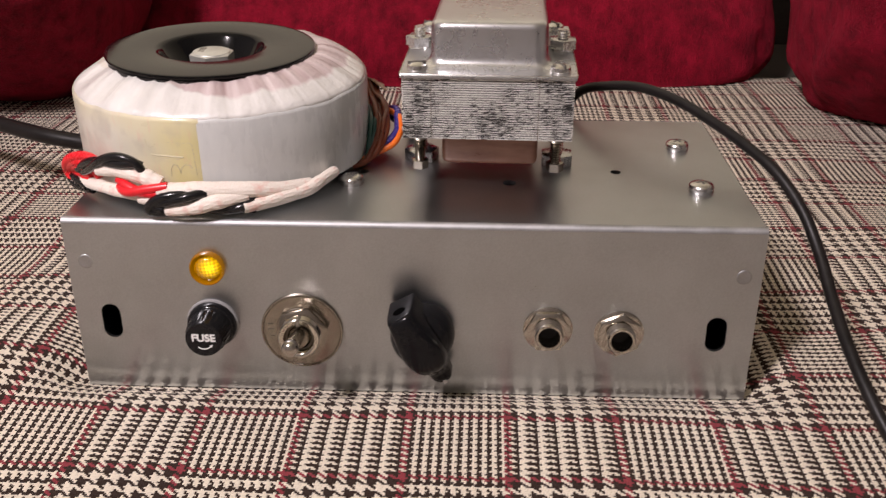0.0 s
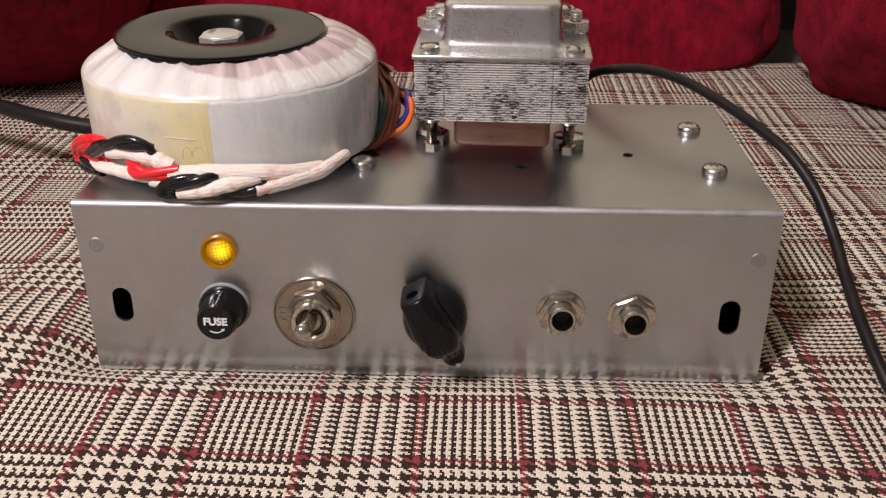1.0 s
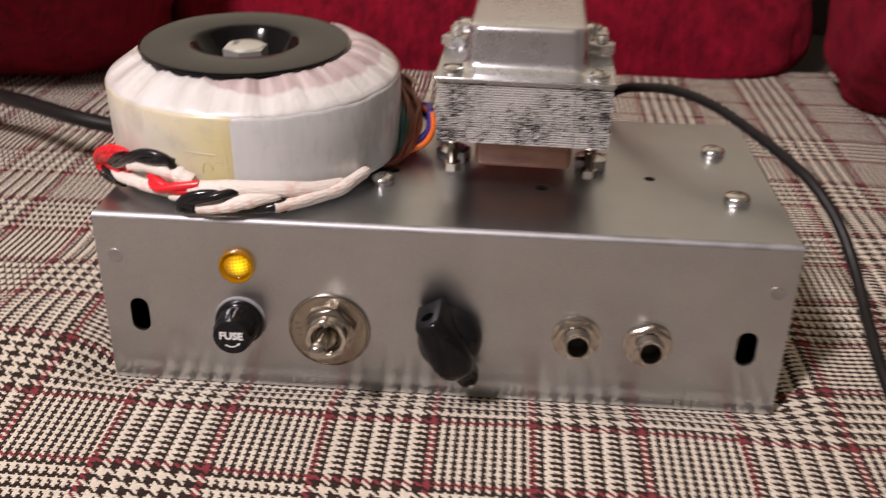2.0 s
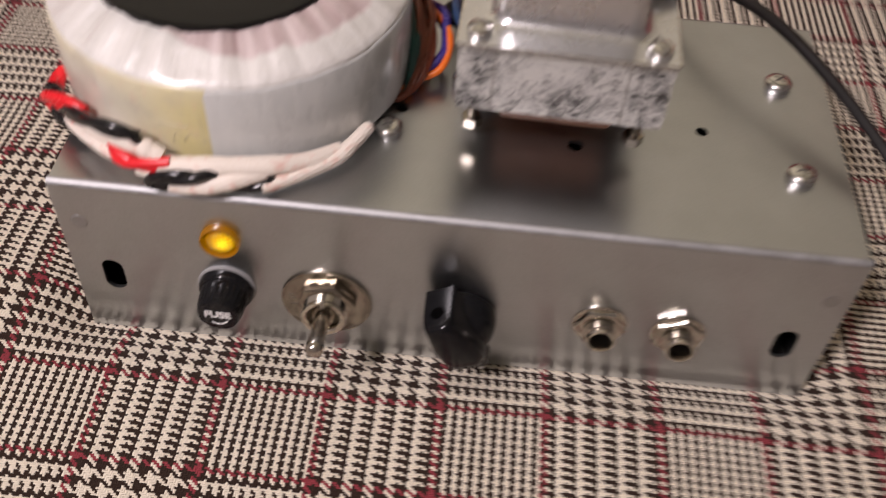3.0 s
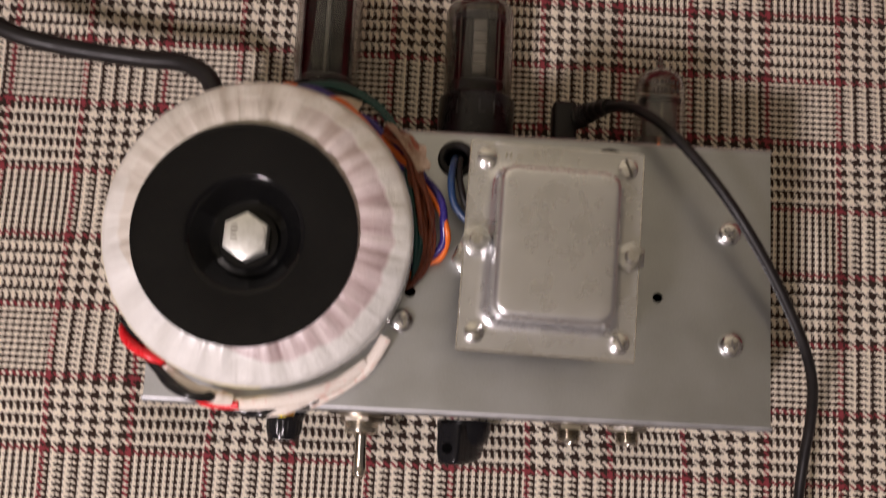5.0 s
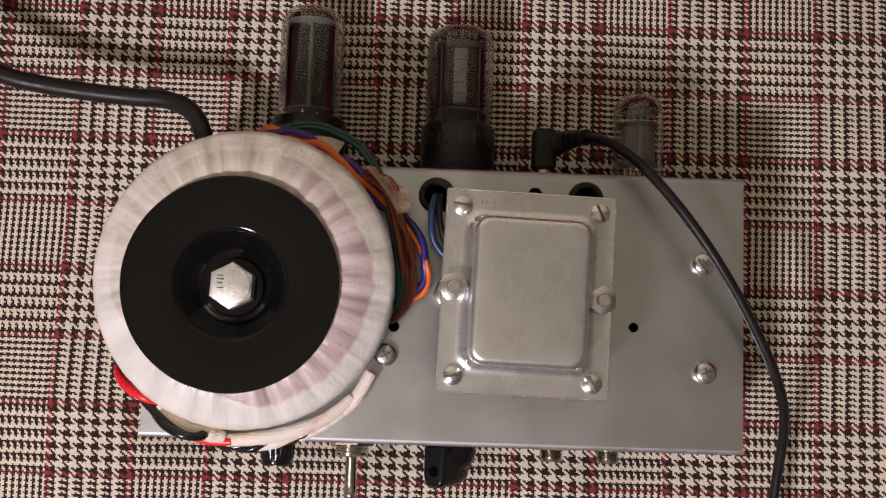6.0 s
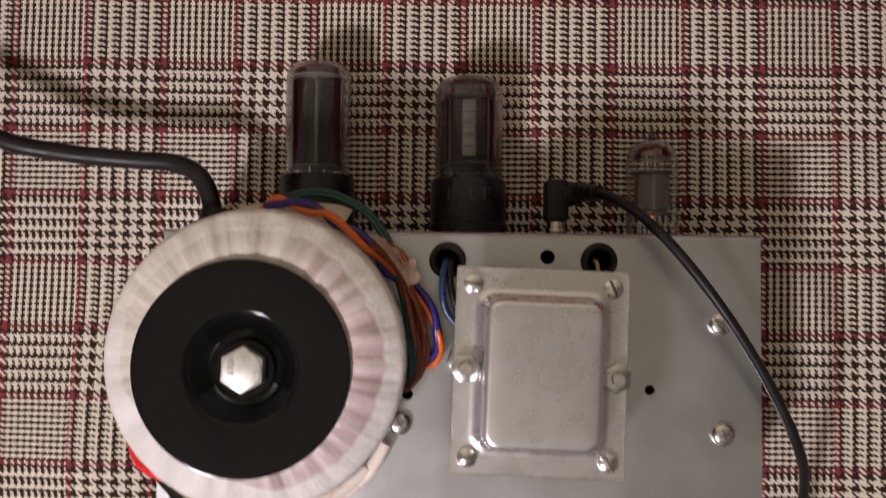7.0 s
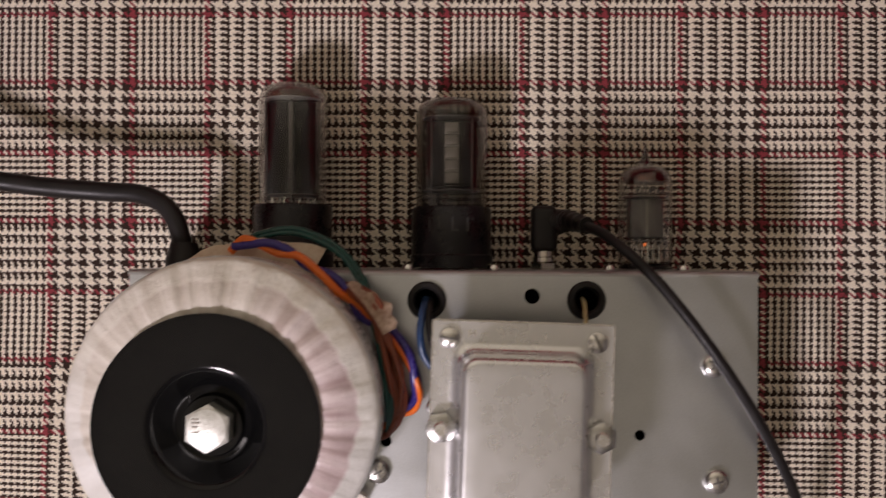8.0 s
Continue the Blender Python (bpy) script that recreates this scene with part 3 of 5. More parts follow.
# ---- parts of the front panel ----
def indicator_lamp():
    t = thing("indicator_lamp", (0, 0, 0), "lit round amber pilot lamp in the steel front panel", "lamp", m=LEAN @ pose(-0.0726, 0, 0.0517))
    bez = tube_wall([(0.0048, 0.0), (0.0065, 0.0), (0.0066, 0.0006), (0.0065, 0.0022), (0.0062, 0.0028), (0.0059, 0.0029), (0.0053, 0.0018), (0.0048, 0.0006)], 56)
    part("bezel", add(bmesh.new(), bez, OUT), "amber_rim", t, "amber plastic rim")
    lens = lathe([(0.0049, 0.0002), (0.0049, 0.0012), (0.0046, 0.0021), (0.0036, 0.0029), (0.0020, 0.0034), (0, 0.0036)], 48)
    part("lens", add(bmesh.new(), lens, OUT), "amber", t, "glowing amber lens")


M["amber_rim"] = plain("amber_rim", (0.16, 0.055, 0.001), (0.26, 0.10, 0.002), 0.08, 0.0, Coat_Weight=0.8, Emission_Color=(0.75, 0.33, 0.0), Emission_Strength=0.20)


def lettering(text, size, material, parent, m, name="lettering", depth=0.00008):
    cu = bpy.data.curves.new("text", "FONT")
    cu.body, cu.size, cu.align_x, cu.align_y, cu.extrude = text, size, "CENTER", "CENTER", depth
    cu.offset = size * 0.035
    tmp = new("text", cu)
    bpy.context.view_layer.update()
    me = bpy.data.meshes.new_from_object(tmp.evaluated_get(bpy.context.evaluated_depsgraph_get()))
    bpy.data.objects.remove(tmp)
    me.materials.clear()
    me.materials.append(M[material])
    me.transform(m)
    ob = new(name, me)
    ob.parent = parent
    return ob


def fuse_holder():
    t = thing("fuse_holder", (0, 0, 0), "black plastic fuse holder with white lettering on its cap", "fuse holder", m=LEAN @ pose(-0.0731, 0, 0.0286))
    part("washer", add(bmesh.new(), tube_wall([(0.0060, 0), (0.0098, 0), (0.0097, 0.0008), (0.0094, 0.0010), (0.0060, 0.0011)], 48), OUT), "rubber_grey", t, "grey sealing washer")

    def ribs(a, r, z):
        return (r * (1 + (0.022 if 0.0055 < z < 0.0108 and r > 0.006 else 0) * (1 if math.cos(a * 26) > 0 else -1)), z)
    body = lathe([(0.0091, 0.0009), (0.0091, 0.0026), (0.0088, 0.0034), (0.0084, 0.0040), (0.0080, 0.0042), (0.0079, 0.0048), (0.0077, 0.0056), (0.0073, 0.0106), (0.0070, 0.0110), (0.0069, 0.0126), (0.0066, 0.0132), (0.0060, 0.0133), (0, 0.0133)], 104, ribs)
    cap = part("cap", add(bmesh.new(), body, OUT), "black", t)
    lettering("FUSE", 0.0041, "ink", cap, Matrix.Translation((0, -0.0134, 0.0008)) @ OUT)
    arc = [Vector((0.0033 * math.cos(radians(a)), -0.0134, 0.0033 * math.sin(radians(a)) - 0.0003)) for a in range(228, 320, 8)]
    bm = sweep(arc, 0.00022, 6)
    tip = lathe([(0.0006, 0), (0, 0.0012)], 6)
    add(bm, tip, Matrix.Translation(arc[-1]) @ Matrix.Rotation(radians(48), 4, "Y") @ Matrix.Diagonal((1, 0.3, 1, 1)))
    part("arrow", bm, "ink", cap)


M["rubber_grey"] = plain("grey_washer", (0.25, 0.25, 0.25), (0.32, 0.32, 0.32), 0.5)


def toggle_switch():
    t = thing("toggle_switch", (0, 0, 0), "nickel toggle switch with its lever down, on a round plate", "switch", m=LEAN @ pose(-0.0396, 0, 0.0263))
    TIP = Matrix.Rotation(radians(1.5), 4, "Z") @ Matrix.Rotation(radians(-6), 4, "X")
    plate = tube_wall([(0.0062, 0), (0.0153, 0), (0.0154, 0.0007), (0.0151, 0.0013), (0.0146, 0.0014), (0.0142, 0.0010), (0.0064, 0.0010)], 72)
    # the plate's dark tone stands in for the dim room it mirrors
    dial = part("dial_plate", add(bmesh.new(), plate, OUT), "darkened_nickel", t, "round indicator plate in darkened nickel")
    for a, dz in ((-0.0118, 0.0026), (-0.0116, 0.0004), (-0.0110, -0.0024)):
        part("engraved_mark", box(a - 0.0009, a + 0.0012, -0.00112, -0.00102, dz, dz + 0.0006), "void_metal", dial)
    lock = tube_wall([(0.0060, 0.0010), (0.0098, 0.0010), (0.0098, 0.0015), (0.0094, 0.0018), (0.0060, 0.0018)], 48)
    part("lock_washer", add(bmesh.new(), lock, OUT), "darkened_nickel", t)
    part("nut", add(bmesh.new(), hexagon(0.0178, 0.0018, 0.0046, 0.0070), TIP @ OUT @ Matrix.Rotation(radians(12), 4, "Z")), "darkened_nickel", t)
    prof = [(0.0052, 0.0040), (0.0076, 0.0040)]
    for k in range(3):
        prof += [(0.0076, 0.0048 + k * 0.0010), (0.0072, 0.0053 + k * 0.0010)]
    prof += [(0.0075, 0.0080), (0.0075, 0.0087), (0.0072, 0.0091), (0.0060, 0.0091), (0.0056, 0.0088), (0.0052, 0.0075)]
    bush = part("bushing", add(bmesh.new(), tube_wall(prof, 56), TIP @ OUT), "nickel", t)
    # the throat's shade is put into the colour of this disc
    part("throat", add(bmesh.new(), lathe([(0.0055, 0.0042), (0.0055, 0.0062), (0, 0.0064)], 28), TIP @ OUT), "void_metal", bush, "dark disc standing in for the shade in the throat")
    part("key_slot", add(bmesh.new(), box(-0.0007, 0.0007, -0.00925, -0.0050, 0.0050, 0.0078, 0.0001), TIP), "void_metal", bush)
    part("ball_joint", add(bmesh.new(), lathe([(0.0046, 0.0060), (0.0042, 0.0078), (0.0033, 0.0090), (0, 0.0096)], 28), TIP @ OUT), "darkened_nickel", bush)
    lever = lathe([(0, 0.0080), (0.0026, 0.0080), (0.0025, 0.0140), (0.0026, 0.0190), (0.0028, 0.0225), (0.0030, 0.0248), (0.0030, 0.0262), (0.0025, 0.0276), (0.0015, 0.0284), (0, 0.0286)], 32)
    lever.transform(Matrix.Rotation(radians(1.5), 4, "Z") @ Matrix.Rotation(radians(-15), 4, "X") @ OUT)
    part("lever", lever, "bright", t, "polished ball-ended lever")


def control_knob():
    m = LEAN @ pose(0.0056, 0, 0.0277) @ OUT @ Matrix.Diagonal((1.05, 1.05, 1.03, 1))
    t = thing("control_knob", (0, 0, 0), "glossy black pointer knob with a white tick", "knob", m=m)
    skirt = lathe([(0.0100, 0.0008), (0.0112, 0.0012), (0.0114, 0.0030), (0.0112, 0.0055), (0.0104, 0.0085), (0.0090, 0.0110), (0.0068, 0.0128), (0.0036, 0.0139), (0, 0.0142)], 64)
    part("skirt", skirt, "knob_black", t)
    # the pointer: one fin with a square tail that swells and then narrows to a beak
    ang = radians(-62)
    turn = Matrix.Rotation(ang, 4, "Z")
    stations = [(-0.0153, 0.0043, 0.0180), (-0.0150, 0.0048, 0.0187), (-0.0142, 0.0051, 0.0194), (-0.0125, 0.0053, 0.0197), (-0.0095, 0.0058, 0.0198), (-0.0060, 0.0066, 0.0197), (-0.0020, 0.0073, 0.0194),
                (0.0020, 0.0074, 0.0189), (0.0050, 0.0070, 0.0183), (0.0075, 0.0061, 0.0174), (0.0095, 0.0049, 0.0158), (0.0108, 0.0042, 0.0138), (0.0122, 0.0040, 0.0120), (0.0140, 0.0040, 0.0110), (0.0156, 0.0037, 0.0105), (0.0168, 0.0030, 0.0101), (0.0176, 0.0020, 0.0095), (0.0179, 0.0008, 0.0088)]
    bm, rings = bmesh.new(), []
    for s, w, h in stations:
        low = 0.0030 if s < 0.011 else 0.0046
        arch = [radians(180 - 180 * k / 20) for k in range(21)]
        loop = [(-w, low)] + [(w * math.copysign(abs(math.cos(a)) ** 0.5, math.cos(a)), low + 0.0012 + (h - low - 0.0012) * math.sin(a) ** 0.36) for a in arch] + [(w, low)]
        rings.append([bm.verts.new((s, y, z)) for y, z in loop])
    for a, b in zip(rings, rings[1:]):
        for i in range(23):
            bm.faces.new((a[i], a[(i + 1) % 23], b[(i + 1) % 23], b[i]))
    bm.faces.new(rings[0])
    bm.faces.new(rings[-1])
    bm.transform(turn)
    part("pointer", bm, "knob_black", t, angle=60)
    tick = box(0.0164, 0.0183, -0.0007, 0.0007, 0.0060, 0.0101, 0.0002)
    tick.transform(Matrix.Rotation(ang, 4, "Z"))
    part("tick", tick, "ink", t, "white tick on the beak")
    # shallow black disc in place of a shaded hole
    hole = lathe([(0.0023, 0), (0.0021, 0.0002), (0.0016, -0.0001), (0, -0.0002)], 24)
    hole.transform(Matrix.Rotation(ang, 4, "Z") @ Matrix.Translation((-0.01535, 0, 0.0128)) @ Matrix.Rotation(radians(-90), 4, "Y"))
    part("set_screw", hole, "pitch", t, "black disc standing in for the shade in the set screw hole")


def jack(x, z, turn):
    t = thing("input_jack", (0, 0, 0), "nickel jack socket with a hexagonal nut in the front panel", "jack socket", "input jacks", m=LEAN @ pose(x, 0, z) @ Matrix.Diagonal((1.09, 1, 1.09, 1)))
    part("washer", add(bmesh.new(), tube_wall([(0.0050, 0), (0.0084, 0), (0.0084, 0.0005), (0.0080, 0.0008), (0.0050, 0.0008)], 40), OUT), "bright", t)
    part("nut", add(bmesh.new(), hexagon(0.0138, 0.0008, 0.0030, 0.0049), OUT @ Matrix.Rotation(radians(turn), 4, "Z")), "bright", t)
    prof = [(0.0034, 0.0)]
    prof += [(0.0047, 0.0)] + [q for k in range(5) for q in ((0.0050, 0.0030 + k * 0.0009), (0.0042, 0.00345 + k * 0.0009))]
    prof += [(0.0047, 0.0078), (0.0043, 0.0085), (0.0036, 0.0085), (0.0034, 0.0080)]
    tip = Matrix.Rotation(radians(-6), 4, "X")
    part("barrel", add(bmesh.new(), tube_wall(prof, 36), tip @ OUT), "bright", t)
    # black disc paints the shade deep in the socket
    part("bore", add(bmesh.new(), lathe([(0.0035, 0.0001), (0.0035, 0.0005), (0, 0.0005)], 24), tip @ OUT), "void", t, "black disc standing in for the shade in the bore")


indicator_lamp()
fuse_holder()
toggle_switch()
control_knob()
jack(0.0517, 0.0288, 2)
jack(0.0778, 0.0278, 24)


# ---- screws, grommets ----
def pan_screw(x, y, turn):
    t = thing("pan_head_screw", (x, y, H), "bright steel pan-head screw in the chassis top", "screw", "chassis screws", rz=turn)
    head = lathe([(0.0048, 0), (0.0049, 0.0006), (0.0048, 0.0020), (0.0042, 0.0029), (0.0026, 0.0035), (0, 0.0037)], 40)
    part("head", head, "screw", t)
    # no real recess: two dark bars paint its shade on the head
    cross = box(-0.0021, 0.0021, -0.0004, 0.0004, 0.00330, 0.00374, 0.0001)
    add(cross, box(-0.0004, 0.0004, -0.0021, 0.0021, 0.00330, 0.00373, 0.0001))
    part("recess", cross, "slot_dark", t, "dark cross standing in for the shade in the recess")


pan_screw(0.1097, 0.0340, 15)
pan_screw(0.1087, 0.0797, 40)
pan_screw(-0.0241, 0.0370, 30)


def grommet(x, y, label):
    ob = part("grommet", tube_wall([(0.0046, -0.0022), (0.0054, -0.0022), (0.0054, 0.0001), (0.0076, 0.0002), (0.0077, 0.0010), (0.0070, 0.0020), (0.0055, 0.0022), (0.0046, 0.0012)], 40), "rubber")
    ob.location = (x, y, H)
    return tagged(ob, label, "grommet", "cable grommets")


grommet(-0.0050, 0.1048, "black rubber grommet with two wires leading through it")
grommet(0.0584, 0.1052, "black rubber grommet beside the transformer")


# ---- toroidal transformer ----
TC = Vector((-0.0780, 0.0650, H))      # foot of the toroid's axis on the chassis top
LC = Vector((-0.0783, 0.0640, H))      # middle of the ring of leads round it
toroid = thing("toroidal_transformer", tuple(TC), "large round toroidal transformer wrapped in white and yellowed tape", "transformer")


def toroid_parts():
    part("base_pad", lathe([(0, 0.0004), (0.050, 0.0004), (0.051, 0.0012), (0.051, 0.0024), (0.050, 0.0030), (0, 0.0030)], 64), "rubber", toroid, "thin black rubber pad")

    def crease(a, r, z):
        u = ease((z - 0.0350) / 0.004)
        k = u * (0.0008 * noise.noise((math.cos(a) * 9, math.sin(a) * 9, r * 30)) + 0.0011 * abs(noise.noise((math.cos(a) * 17, math.sin(a) * 17, r * 14))) - 0.0004)
        return r + k * 0.5, z + k
    prof = [(0.0225, 0.0030), (0.0500, 0.0031), (0.0545, 0.0045), (0.0562, 0.0075), (0.0567, 0.0330), (0.0570, 0.0346), (0.0566, 0.0357), (0.0552, 0.0369), (0.0534, 0.0381), (0.0512, 0.0395),
            (0.0486, 0.0411), (0.0458, 0.0426), (0.0430, 0.0438), (0.0400, 0.0445), (0.0300, 0.0440), (0.0245, 0.0400), (0.0225, 0.0330), (0.0225, 0.0060)]
    part("winding", lathe(prof, 220, crease), "winding", toroid, "pinkish copper winding under white gauze tape", 60)

    def arc_band(name, material, a0, a1, r, z0, z1, label="", ragged=0.0, lean=0.0):
        """A strip of tape that follows the wall of the toroid, turned over the shoulder at its upper edge."""
        bm, cols = bmesh.new(), []
        n = max(8, int(abs(a1 - a0) / 3))
        for i in range(n + 1):
            a = radians(a0 + (a1 - a0) * i / n)
            w = ragged * noise.noise((a * 7, r * 100, 2.0))
            q0 = 0.0007 if i in (0, n) and abs(a1 - a0) < 359 else 0.0
            k = 0.00025 * noise.noise((math.cos(a) * 14, math.sin(a) * 14, 5.0))
            loop = [(r - 0.0003, z0), (r + k, z0), (r + 0.0002 + k, (z0 + z1) / 2), (r + 0.0003 + k, z1 - 0.0008 + w), (r + k - 0.0002, z1 + 0.0006 + w), (r - 0.0028, z1 + 0.0016 + w)]
            cols.append([bm.verts.new(((q - q0) * math.cos(a), (q - q0) * math.sin(a), z)) for q, z in loop])
        full = abs(a1 - a0) >= 359.9
        for c, d in zip(cols, cols[1:]):
            for k in range(6):
                bm.faces.new((c[k], c[(k + 1) % 6], d[(k + 1) % 6], d[k]))
        if not full:
            bm.faces.new(cols[0])
            bm.faces.new(cols[-1])
        else:
            bmesh.ops.remove_doubles(bm, verts=bm.verts, dist=1e-6)
        return part(name, bm, material, toroid, label, 50)

    arc_band("outer_tape", "tape", -180, 180, 0.0572, 0.0040, 0.0341, "glossy silvery white outer tape", 0.0006)
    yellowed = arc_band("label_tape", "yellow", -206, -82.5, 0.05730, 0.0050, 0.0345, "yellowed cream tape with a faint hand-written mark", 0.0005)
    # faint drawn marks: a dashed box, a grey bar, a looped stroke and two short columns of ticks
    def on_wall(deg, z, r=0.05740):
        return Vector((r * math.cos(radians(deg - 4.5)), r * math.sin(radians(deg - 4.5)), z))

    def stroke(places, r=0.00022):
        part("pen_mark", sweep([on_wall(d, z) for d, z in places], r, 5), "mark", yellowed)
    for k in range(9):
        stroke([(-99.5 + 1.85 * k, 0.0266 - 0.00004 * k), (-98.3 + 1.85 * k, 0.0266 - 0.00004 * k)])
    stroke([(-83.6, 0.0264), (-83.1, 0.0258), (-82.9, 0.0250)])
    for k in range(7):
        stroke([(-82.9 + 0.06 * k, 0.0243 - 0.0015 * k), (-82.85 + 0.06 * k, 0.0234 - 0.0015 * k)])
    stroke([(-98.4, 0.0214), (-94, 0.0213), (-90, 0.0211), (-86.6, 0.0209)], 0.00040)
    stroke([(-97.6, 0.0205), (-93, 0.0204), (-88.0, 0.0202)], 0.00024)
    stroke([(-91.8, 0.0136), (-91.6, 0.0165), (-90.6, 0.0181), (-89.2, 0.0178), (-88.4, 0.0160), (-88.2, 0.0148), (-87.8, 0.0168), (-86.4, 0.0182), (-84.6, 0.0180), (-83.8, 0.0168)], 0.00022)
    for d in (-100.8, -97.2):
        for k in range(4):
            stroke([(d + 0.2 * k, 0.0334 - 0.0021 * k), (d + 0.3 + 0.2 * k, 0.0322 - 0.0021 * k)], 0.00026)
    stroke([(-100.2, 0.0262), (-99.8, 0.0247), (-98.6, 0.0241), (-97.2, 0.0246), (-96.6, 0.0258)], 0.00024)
    # cream insulation flaps that stick out behind the wires
    for (a0, a1, r0, r1, z0, z1, full) in ((61, 122, 0.0550, 0.0688, 0.0052, 0.0046, lambda u: 1 - 0.72 * u ** 0.8 + 0.05 * math.sin(u * 21)),
                                          (26, 47, 0.0640, 0.0718, 0.0240, 0.0195, lambda u: 0.62 + 0.3 * math.sin(u * 5) + 0.12 * math.sin(u * 23))):
        bm, rows = bmesh.new(), []
        n = 14
        for i in range(n + 1):
            u = i / n
            a = radians(a0 + (a1 - a0) * u)
            d = full(u)
            rows.append([bm.verts.new((q * math.cos(a), q * math.sin(a), z)) for q, z in ((r0, z0), (r0 + (r1 - r0) * d, z1 + 0.001 * noise.noise((u * 6, 1, 1))), (r0 + (r1 - r0) * d, z1 - 0.0006), (r0, z0 - 0.0006))])
        for c, d in zip(rows, rows[1:]):
            for k in range(4):
                bm.faces.new((c[k], c[(k + 1) % 4], d[(k + 1) % 4], d[k]))
        bm.faces.new(rows[0])
        bm.faces.new(rows[-1])
        part("insulation_flap", bm, "paper" if a0 > 50 else "brown_paper", toroid, "torn cream insulation tape" if a0 > 50 else "torn brownish insulation paper")
    # the pressed steel dish that clamps it, tipped a little
    tilt = Matrix(((1, 0, 0, -0.0807 - TC.x), (0, 1, 0, 0.0620 - TC.y), (-0.0144, 0.0160, 1, 0.1167 - H), (0, 0, 0, 1)))
    dish = tube_wall([(0.0402, 0.0000), (0.0404, -0.0006), (0.0402, -0.0013), (0.0396, -0.0015), (0.0385, -0.0015), (0.0230, -0.0014), (0.0210, -0.0022), (0.0155, -0.0105), (0.0140, -0.0118), (0.0060, -0.0120),
                      (0.0060, -0.0108), (0.0132, -0.0106), (0.0147, -0.0096), (0.0196, -0.0014), (0.0204, -0.0004), (0.0214, 0.0000), (0.0222, 0.00015), (0.0388, 0.00015), (0.0398, 0.0001)], 120)
    dish.transform(tilt)
    part("clamp_dish", dish, "lacquer", toroid, "glossy black pressed steel clamping dish")
    # added black pad gives the dark contact shade below the dish
    pad = tube_wall([(0.0232, -0.0016), (0.0392, -0.0016), (0.0396, -0.0022), (0.0394, -0.0044), (0.0388, -0.0048), (0.0232, -0.0048)], 96)
    pad.transform(tilt)
    part("dish_shade_pad", pad, "rubber", toroid, "black disc under the dish standing in for its contact shade")
    hx = Matrix.Translation((-0.0001, -0.0006, -0.0016)) @ tilt
    bolt = hexagon(0.0152, -0.0076, -0.0004)
    bolt.transform(hx @ Matrix.Rotation(radians(28), 4, "Z"))
    add(bolt, lathe([(0, -0.0006), (0.0074, -0.0006), (0.0072, -0.00015), (0.0068, 0.0), (0, 0.0)], 40), hx)
    head = part("centre_bolt", bolt, "galv", toroid, "dull galvanised hexagon bolt head")
    wash = tube_wall([(0.0055, -0.0088), (0.0108, -0.0088), (0.0108, -0.0076), (0.0055, -0.0076)], 40)
    wash.transform(hx)
    part("washer", wash, "lacquer", toroid)
    for k, (x, y, w, h) in enumerate(((-0.0050, 0.0034, 0.0022, 0.0005), (-0.0052, 0.0020, 0.0026, 0.0006), (-0.0050, 0.0006, 0.0020, 0.0006), (-0.0051, -0.0012, 0.0024, 0.0005))):
        bar = box(x, x + w, y, y + h, -0.0003, 0.00015, 0.00005)
        bar.transform(hx)
        part("stamped_mark", bar, "void_metal", head)


toroid_parts()


